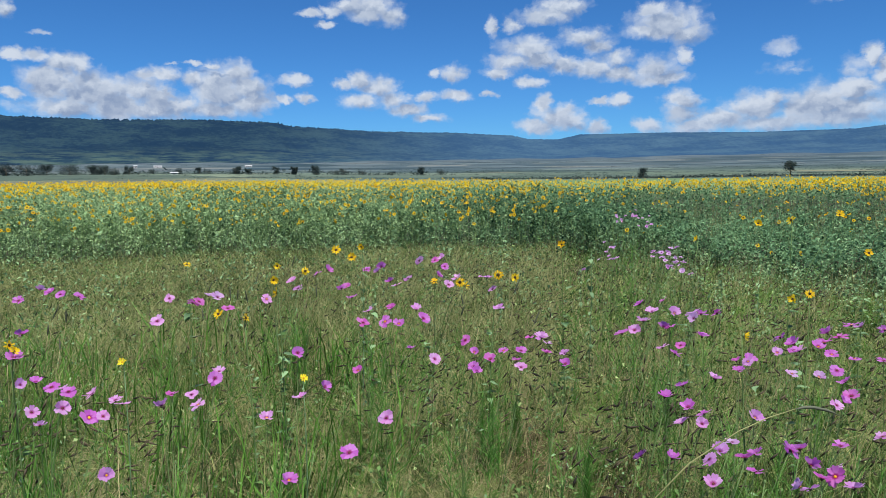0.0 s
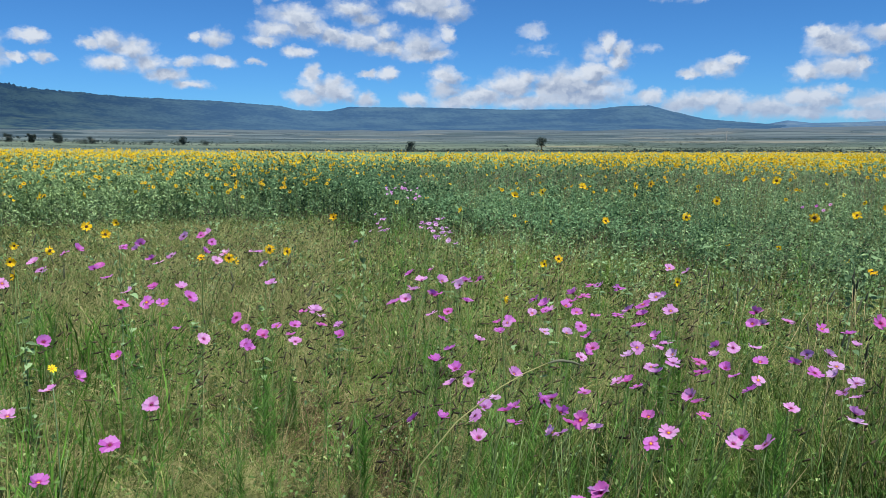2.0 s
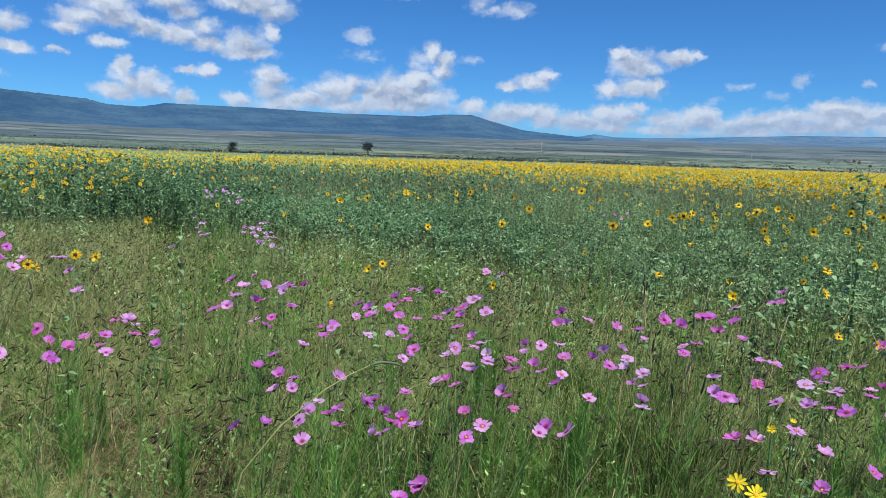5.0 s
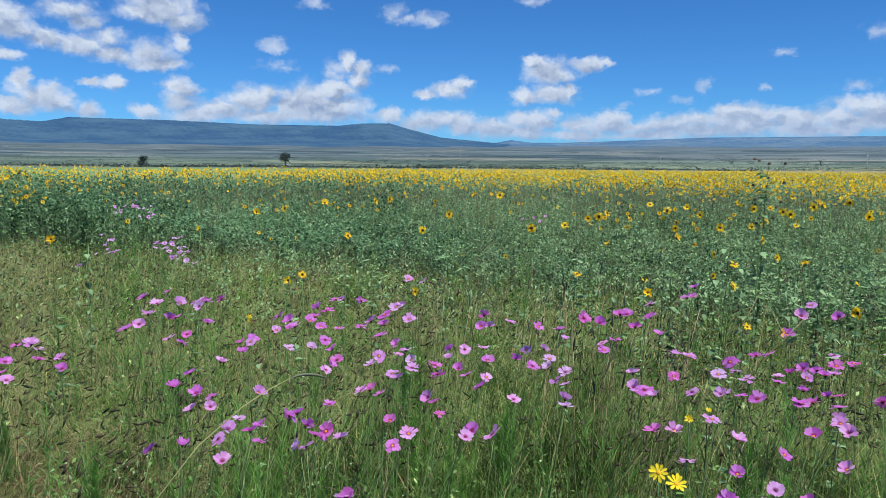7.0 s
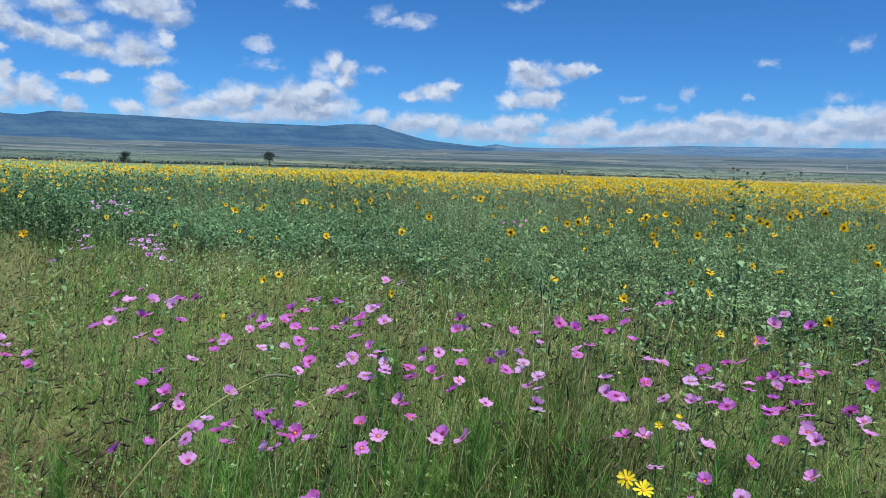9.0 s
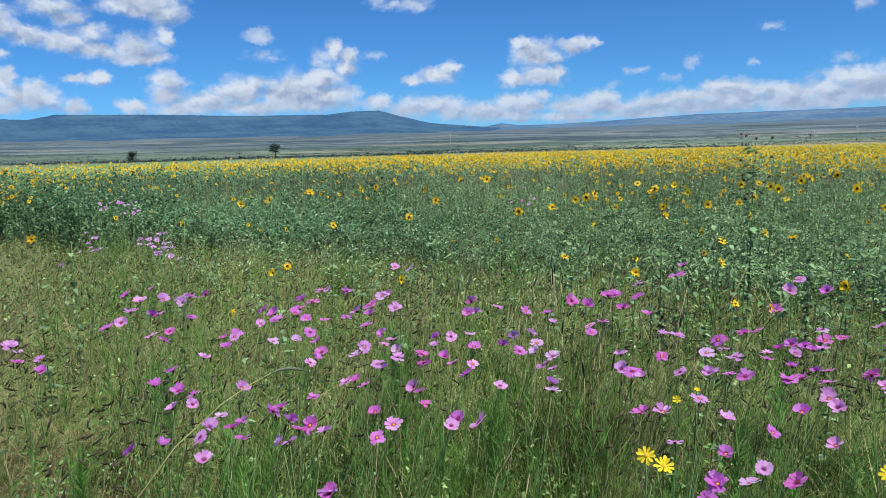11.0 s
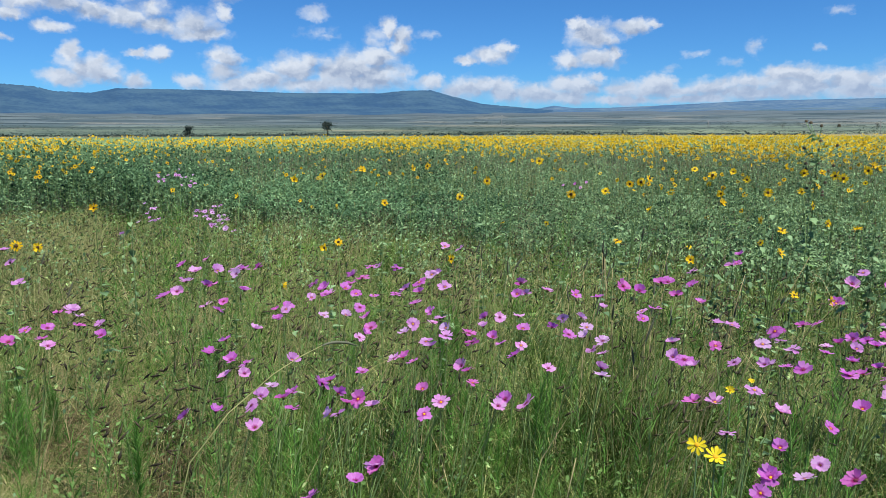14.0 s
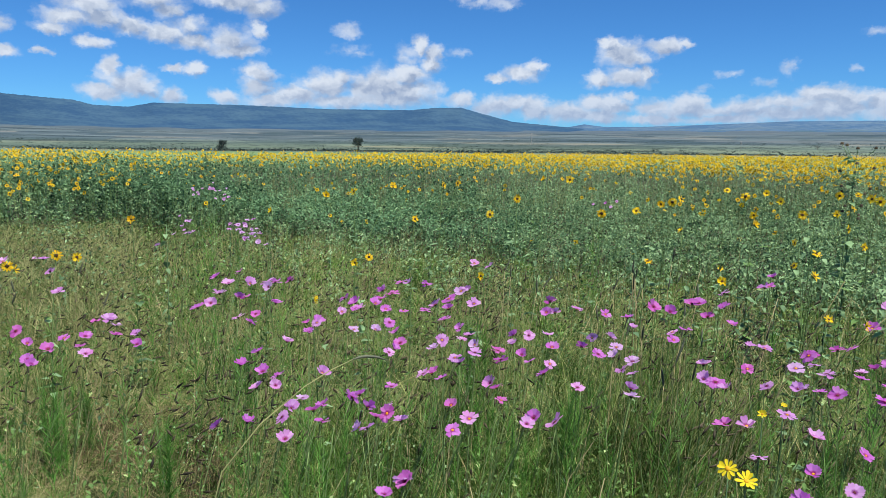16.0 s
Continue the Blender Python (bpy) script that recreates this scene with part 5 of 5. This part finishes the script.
cosmos_plant("pink", (-0.40, 3.46, 0.91), (-0.30, 3.48, 0.91), (-0.23, 3.42, 0.91), (-0.40, 3.70, 0.92))
cosmos_plant("pink", (-0.53, 4.91, 0.98), (-0.45, 4.85, 0.97), (-0.44, 5.01, 0.98))
cosmos_plant("pink", (-0.21, 2.35, 0.82))
cosmos_plant("pink", (-0.29, 3.78, 0.92), (-0.16, 3.73, 0.92))
cosmos_plant("pink", (-0.34, 4.45, 0.96), (-0.30, 4.37, 0.95), (-0.24, 4.58, 0.96))
cosmos_plant("pink", (-0.16, 3.05, 0.88), (-0.06, 2.91, 0.87))
cosmos_plant("pink", (-0.19, 5.27, 0.99), (-0.08, 5.28, 0.99), (-0.03, 5.32, 1.00))
cosmos_plant("pink", (-0.12, 3.54, 0.91))
cosmos_plant("pink", (-0.05, 4.66, 0.96), (0.06, 4.57, 0.96))
cosmos_plant("pink", (-0.01, 5.00, 0.98))
cosmos_plant("pink", (0.01, 4.35, 0.95))
cosmos_plant("pink", (0.07, 3.15, 0.89), (0.10, 2.97, 0.88), (0.22, 2.99, 0.88))
cosmos_plant("pink", (0.09, 2.82, 0.86), (0.10, 2.75, 0.86), (0.16, 2.89, 0.87), (0.26, 2.87, 0.87))
cosmos_plant("lilac", (0.21, 4.60, 0.96), (0.25, 4.57, 0.96))
cosmos_plant("pink", (0.26, 4.23, 0.94))
cosmos_plant("lilac", (0.26, 3.73, 0.92))
cosmos_plant("pink", (0.29, 2.98, 0.88), (0.39, 2.95, 0.88), (0.27, 2.80, 0.86), (0.35, 3.18, 0.89))
cosmos_plant("lilac", (0.40, 3.18, 0.89), (0.41, 3.07, 0.89))
cosmos_plant("lilac", (0.46, 2.93, 0.88))
cosmos_plant("pink", (0.44, 2.80, 0.87))
cosmos_plant("lilac", (0.89, 4.78, 0.97))
cosmos_plant("lilac", (1.21, 5.54, 1.01), (1.27, 5.63, 1.02))
cosmos_plant("lilac", (1.16, 5.26, 1.00), (1.17, 5.16, 0.99))
cosmos_plant("lilac", (1.90, 8.17, 1.10), (2.02, 8.27, 1.11))
cosmos_plant("pink", (0.75, 3.19, 0.90), (0.82, 3.25, 0.90), (0.95, 3.26, 0.91))
cosmos_plant("lilac", (1.83, 7.63, 1.09))
cosmos_plant("lilac", (2.17, 8.55, 1.11))
cosmos_plant("pink", (0.53, 2.05, 0.80), (0.61, 2.03, 0.80), (0.67, 1.88, 0.79))
cosmos_plant("pink", (0.97, 3.73, 0.93), (0.99, 3.57, 0.92), (1.12, 3.83, 0.93))
cosmos_plant("lilac", (2.07, 7.94, 1.10))
cosmos_plant("pink", (0.90, 3.40, 0.91), (0.98, 3.27, 0.91))
cosmos_plant("lilac", (1.92, 7.05, 1.08))
cosmos_plant("lilac", (2.03, 7.28, 1.08))
cosmos_plant("lilac", (1.53, 5.37, 1.01), (1.59, 5.28, 1.01), (1.50, 5.16, 1.00))
cosmos_plant("pink", (0.86, 2.97, 0.89), (0.89, 2.90, 0.88), (0.94, 2.99, 0.89))
cosmos_plant("pink", (0.72, 2.47, 0.84), (0.77, 2.38, 0.83), (0.81, 2.56, 0.85), (0.80, 2.32, 0.83))
cosmos_plant("lilac", (1.49, 5.03, 0.99), (1.53, 4.94, 0.99), (1.53, 4.85, 0.98), (1.46, 4.81, 0.98))
cosmos_plant("lilac", (1.08, 3.52, 0.92), (1.13, 3.39, 0.92))
cosmos_plant("pink", (0.71, 2.26, 0.82), (0.77, 2.25, 0.82))
cosmos_plant("lilac", (1.49, 4.67, 0.97))
cosmos_plant("pink", (1.17, 3.53, 0.92), (1.20, 3.50, 0.92), (1.28, 3.51, 0.92))
cosmos_plant("pink", (1.07, 3.11, 0.90))
cosmos_plant("lilac", (0.71, 2.02, 0.80), (0.75, 2.05, 0.81), (0.81, 2.12, 0.81))
cosmos_plant("pink", (0.94, 2.61, 0.86), (1.05, 2.67, 0.87), (1.08, 2.77, 0.88))
cosmos_plant("pink", (0.80, 2.00, 0.81), (0.84, 2.03, 0.81), (0.80, 1.93, 0.80), (0.95, 2.05, 0.81))
cosmos_plant("lilac", (1.12, 2.76, 0.88), (1.22, 2.62, 0.87))
cosmos_plant("pink", (1.14, 2.79, 0.88), (1.27, 2.85, 0.89), (1.35, 2.88, 0.89))
cosmos_plant("lilac", (0.94, 2.27, 0.83))
cosmos_plant("pink", (0.66, 1.49, 0.76), (0.78, 1.50, 0.76), (0.85, 1.52, 0.77))
cosmos_plant("pink", (1.38, 3.07, 0.90), (1.38, 2.95, 0.90), (1.51, 2.96, 0.90), (1.37, 2.88, 0.89))
cosmos_plant("lilac", (0.87, 1.83, 0.80), (0.89, 1.82, 0.80), (1.00, 1.82, 0.80))
cosmos_plant("pink", (0.98, 2.06, 0.81), (1.09, 2.05, 0.82), (0.95, 1.94, 0.81), (1.01, 1.93, 0.81))
cosmos_plant("pink", (1.45, 2.89, 0.90), (1.46, 2.81, 0.89), (1.51, 2.74, 0.89), (1.60, 3.02, 0.91))
cosmos_plant("lilac", (1.29, 2.57, 0.87))
cosmos_plant("pink", (0.95, 1.88, 0.80), (0.99, 1.89, 0.80), (1.18, 1.83, 0.81), (1.09, 1.68, 0.80))
cosmos_plant("pink", (1.59, 3.09, 0.91), (1.75, 3.20, 0.92), (1.77, 3.16, 0.92), (1.83, 3.09, 0.92))
cosmos_plant("pink", (1.22, 2.32, 0.85), (1.26, 2.35, 0.85), (1.30, 2.38, 0.86), (1.23, 2.09, 0.83))
cosmos_plant("pink", (1.38, 2.62, 0.88), (1.35, 2.51, 0.87), (1.60, 2.55, 0.88))
cosmos_plant("lilac", (0.85, 1.53, 0.77))
cosmos_plant("pink", (1.60, 2.71, 0.89), (1.67, 2.74, 0.90), (1.70, 2.68, 0.89), (1.79, 2.82, 0.90))
cosmos_plant("lilac", (1.39, 2.29, 0.85), (1.46, 2.34, 0.86), (1.41, 2.17, 0.84), (1.53, 2.22, 0.86))
cosmos_plant("pink", (1.26, 2.08, 0.83), (1.28, 2.05, 0.82), (1.39, 1.92, 0.82), (1.38, 1.87, 0.82))
cosmos_plant("lilac", (1.91, 2.90, 0.91), (1.94, 2.91, 0.91))
cosmos_plant("lilac", (1.39, 2.11, 0.84), (1.49, 2.16, 0.85))
cosmos_plant("pink", (1.53, 2.31, 0.86), (1.57, 2.32, 0.87), (1.60, 2.43, 0.87), (1.58, 2.14, 0.85))
cosmos_plant("pink", (2.33, 3.41, 0.94))
cosmos_plant("pink", (1.18, 1.73, 0.80), (1.30, 1.61, 0.80), (1.34, 1.79, 0.81), (1.35, 1.64, 0.80))
cosmos_plant("lilac", (1.83, 2.67, 0.90))
cosmos_plant("lilac", (2.35, 3.29, 0.94))
cosmos_plant("pink", (1.54, 2.07, 0.84), (1.62, 2.05, 0.85), (1.62, 2.00, 0.84), (1.66, 2.16, 0.86))
cosmos_plant("pink", (1.72, 2.23, 0.87), (1.77, 2.20, 0.87), (1.84, 2.17, 0.87), (1.76, 2.05, 0.86))
cosmos_plant("pink", (2.03, 2.41, 0.89), (2.06, 2.39, 0.89), (2.16, 2.36, 0.90), (2.16, 2.54, 0.90))
cosmos_plant("pink", (1.59, 1.89, 0.83), (1.66, 1.94, 0.84), (1.61, 1.74, 0.82))
cosmos_plant("pink", (1.38, 1.58, 0.80))
cosmos_plant("pink", (1.86, 2.00, 0.86), (1.87, 1.92, 0.85))
cosmos_plant("lilac", (4.85, 5.15, 1.07), (4.85, 4.92, 1.06))
cosmos_plant("lilac", (1.96, 2.05, 0.87), (2.03, 2.02, 0.87), (1.97, 1.93, 0.86), (1.90, 1.87, 0.85))
cosmos_plant("pink", (5.04, 5.19, 1.07), (5.21, 5.21, 1.08))
cosmos_plant("pink", (2.23, 2.26, 0.89), (2.27, 2.17, 0.89))
cosmos_plant("lilac", (1.83, 1.76, 0.84), (1.83, 1.71, 0.84), (1.91, 1.79, 0.85), (1.75, 1.64, 0.82))
cosmos_plant("lilac", (2.19, 2.06, 0.88))
cosmos_plant("lilac", (1.70, 1.59, 0.82))
cosmos_plant("pink", (2.49, 2.23, 0.90), (2.47, 2.12, 0.90), (2.66, 2.16, 0.91), (2.68, 2.14, 0.91))
cosmos_plant("pink", (2.27, 1.93, 0.88), (2.21, 1.87, 0.87), (2.35, 1.93, 0.88))
cosmos_plant("lilac", (1.99, 1.55, 0.84), (2.00, 1.47, 0.83), (2.11, 1.40, 0.84))
cosmos_plant("pink", (2.10, 1.64, 0.85), (2.19, 1.53, 0.85), (2.00, 1.51, 0.84))
cosmos_plant("pink", (2.54, 1.98, 0.90), (2.55, 1.87, 0.89), (2.72, 2.04, 0.91))
cosmos_plant("lilac", (2.95, 2.22, 0.92))
cosmos_plant("pink", (1.77, 1.30, 0.81), (1.82, 1.26, 0.81), (1.68, 1.12, 0.80), (1.91, 1.11, 0.81))
cosmos_plant("lilac", (2.39, 1.67, 0.87), (2.41, 1.62, 0.87))
cosmos_plant("pink", (3.20, 2.18, 0.93), (3.24, 2.18, 0.93))
cosmos_plant("pink", (3.44, 2.30, 0.94))
cosmos_plant("lilac", (1.98, 1.24, 0.82), (2.17, 1.33, 0.84), (2.19, 1.32, 0.84))
cosmos_plant("lilac", (2.31, 1.43, 0.86), (2.34, 1.34, 0.86), (2.40, 1.42, 0.86))
cosmos_plant("pink", (2.46, 1.48, 0.87), (2.49, 1.48, 0.87), (2.59, 1.45, 0.88), (2.46, 1.29, 0.86))
cosmos_plant("pink", (1.51, 0.91, 0.77), (1.58, 0.93, 0.78), (1.59, 0.94, 0.78), (1.73, 1.00, 0.79))
cosmos_plant("pink", (2.21, 1.28, 0.84), (2.22, 1.23, 0.84), (2.29, 1.13, 0.84), (2.39, 1.25, 0.86))
cosmos_plant("pink", (2.66, 1.44, 0.88), (2.59, 1.27, 0.87), (2.61, 1.23, 0.87), (2.50, 1.27, 0.87))
cosmos_plant("lilac", (1.64, 0.88, 0.78), (1.72, 0.89, 0.79))
cosmos_plant("pink", (2.94, 1.52, 0.90))
cosmos_plant("pink", (1.91, 0.97, 0.81), (1.97, 0.83, 0.80), (2.09, 0.98, 0.82), (1.73, 0.81, 0.78))
cosmos_plant("pink", (3.27, 1.63, 0.92), (3.37, 1.51, 0.92))
cosmos_plant("pink", (2.29, 1.12, 0.84), (2.33, 1.10, 0.84), (2.35, 1.03, 0.84), (2.40, 1.09, 0.85))
cosmos_plant("lilac", (3.52, 1.71, 0.93))
cosmos_plant("pink", (2.40, 1.17, 0.85), (2.44, 1.07, 0.85), (2.57, 1.18, 0.87), (2.61, 1.17, 0.87))
cosmos_plant("lilac", (2.52, 1.22, 0.86))
cosmos_plant("lilac", (2.80, 1.26, 0.89))
cosmos_plant("pink", (2.69, 1.20, 0.88), (2.78, 1.18, 0.88), (2.78, 1.01, 0.87))
cosmos_plant("pink", (2.27, 0.99, 0.83), (2.23, 0.97, 0.83), (2.20, 0.93, 0.82), (2.37, 0.85, 0.83))
cosmos_plant("pink", (2.49, 0.96, 0.85), (2.50, 0.96, 0.85), (2.45, 0.90, 0.84))
cosmos_plant("pink", (3.01, 1.14, 0.89))
cosmos_plant("lilac", (1.77, 7.61, 1.09), (1.87, 7.82, 1.10), (1.92, 8.31, 1.11), (2.09, 8.15, 1.11))
cosmos_plant("lilac", (2.07, 8.16, 1.11), (2.12, 7.93, 1.10), (2.38, 9.22, 1.12), (2.11, 8.16, 1.11))
cosmos_plant("lilac", (1.94, 8.36, 1.11), (1.87, 7.16, 1.08), (1.85, 7.77, 1.10), (2.06, 7.54, 1.09))
cosmos_plant("lilac", (2.00, 7.19, 1.08), (1.27, 5.69, 1.02), (2.26, 8.17, 1.11), (1.29, 6.00, 1.03))
cosmos_plant("lilac", (1.18, 5.45, 1.01), (1.07, 5.17, 0.99), (1.29, 5.68, 1.02), (1.15, 5.17, 0.99))
cosmos_plant("lilac", (1.20, 5.18, 1.00), (1.54, 5.49, 1.01), (1.14, 5.18, 0.99), (1.45, 5.20, 1.00))
cosmos_plant("lilac", (1.50, 5.37, 1.01), (1.57, 5.39, 1.01), (1.69, 5.56, 1.02), (1.51, 5.12, 1.00))
cosmos_plant("lilac", (1.76, 5.63, 1.02), (1.59, 4.93, 0.99), (1.62, 5.40, 1.01), (1.60, 5.00, 0.99))
cosmos_plant("lilac", (1.47, 4.62, 0.97), (1.63, 5.14, 1.00), (1.49, 4.51, 0.97), (1.43, 4.77, 0.98))
cosmos_plant("lilac", (1.44, 4.71, 0.98), (1.55, 4.97, 0.99), (1.53, 4.97, 0.99), (1.57, 5.07, 1.00))

wild_sunflower((-0.96, 4.09, 1.03), (-0.81, 4.24, 1.06), (-0.99, 4.33, 1.08))
wild_sunflower((-0.89, 3.85, 1.00))
wild_sunflower((-0.94, 3.42, 0.95), (-1.08, 3.47, 0.96))
wild_sunflower((-1.51, 4.31, 1.10))
wild_sunflower((-0.55, 4.81, 1.14), (-0.70, 4.72, 1.13), (-0.58, 4.54, 1.10))
wild_sunflower((-0.07, 4.08, 1.01), (0.07, 4.04, 1.01), (0.10, 3.98, 1.00))
wild_sunflower((0.29, 4.17, 1.03), (0.38, 4.13, 1.02))
wild_sunflower((-1.77, 2.96, 0.94), (-1.71, 2.89, 0.93))
wild_sunflower((-10.65, 58.93, 1.38))
wild_sunflower((-49.67, 287.35, 1.38))
wild_sunflower((1.21, 3.02, 0.92))
wild_sunflower((1.74, 3.55, 1.00), (1.62, 3.47, 0.99))
wild_sunflower((2.86, 1.65, 0.92), (2.88, 1.51, 0.92))
wild_sunflower((3.33, 2.01, 1.00))
wild_sunflower((3.66, 2.21, 1.06), (3.75, 2.39, 1.09), (3.92, 2.11, 1.09))
wild_sunflower((3.92, 1.95, 1.07))
wild_sunflower((3.35, 1.42, 0.96))
wild_sunflower((2.96, 2.24, 0.97))
wild_sunflower((2.93, 2.68, 1.01))
wild_sunflower((2.07, 2.97, 0.96))
wild_sunflower((3.01, 4.85, 1.30), (3.16, 4.88, 1.31))
wild_sunflower((2.31, 4.97, 1.26), (2.08, 4.95, 1.24), (2.64, 4.98, 1.29))
wild_sunflower((2.85, 4.00, 1.15))
wild_sunflower((2.34, 4.11, 1.13))
wild_sunflower((4.26, 2.39, 1.14), (4.46, 2.58, 1.20))
wild_sunflower((4.15, 2.94, 1.18), (3.97, 2.80, 1.14), (4.35, 2.74, 1.19))
wild_sunflower((3.54, 2.99, 1.11))
wild_sunflower((4.57, 3.47, 1.30), (4.48, 3.25, 1.27), (4.64, 3.20, 1.29))
wild_sunflower((4.93, 2.63, 1.28), (4.88, 2.55, 1.27), (4.90, 2.83, 1.29))
wild_sunflower((5.25, 2.52, 1.32), (5.17, 2.54, 1.31), (5.37, 2.61, 1.33))
wild_sunflower((5.08, 2.13, 1.27), (5.10, 2.14, 1.26))
wild_sunflower((3.50, 3.63, 1.16), (3.69, 3.50, 1.18))
wild_sunflower((3.81, 4.62, 1.34), (3.97, 4.49, 1.34))
wild_sunflower((3.22, 4.19, 1.23))
wild_sunflower((4.00, 3.47, 1.23), (4.10, 3.48, 1.25), (3.90, 3.48, 1.22))
wild_sunflower((5.44, 2.42, 1.34))
wild_sunflower((1.61, 4.76, 1.16))
wild_sunflower((0.74, 4.75, 1.14))
wild_sunflower((4.51, 3.00, 1.25))
wild_sunflower((3.98, 3.20, 1.18))
wild_sunflower((4.99, 3.03, 1.32))
wild_sunflower((4.47, 1.67, 1.12))
wild_sunflower((4.84, 1.86, 1.18))
wild_sunflower((10.27, 4.29, 1.38))

daisy_plant((1.57, 1.13, 0.79))
daisy_plant((1.55, 1.06, 0.79))
daisy_plant((1.92, 1.28, 0.82), 0.55)
daisy_plant((2.04, 1.29, 0.82), 0.5)
daisy_plant((1.92, 0.68, 0.79))
daisy_plant((-1.27, 2.85, 0.89), 0.7)
daisy_plant((-0.54, 2.70, 0.86), 0.7)
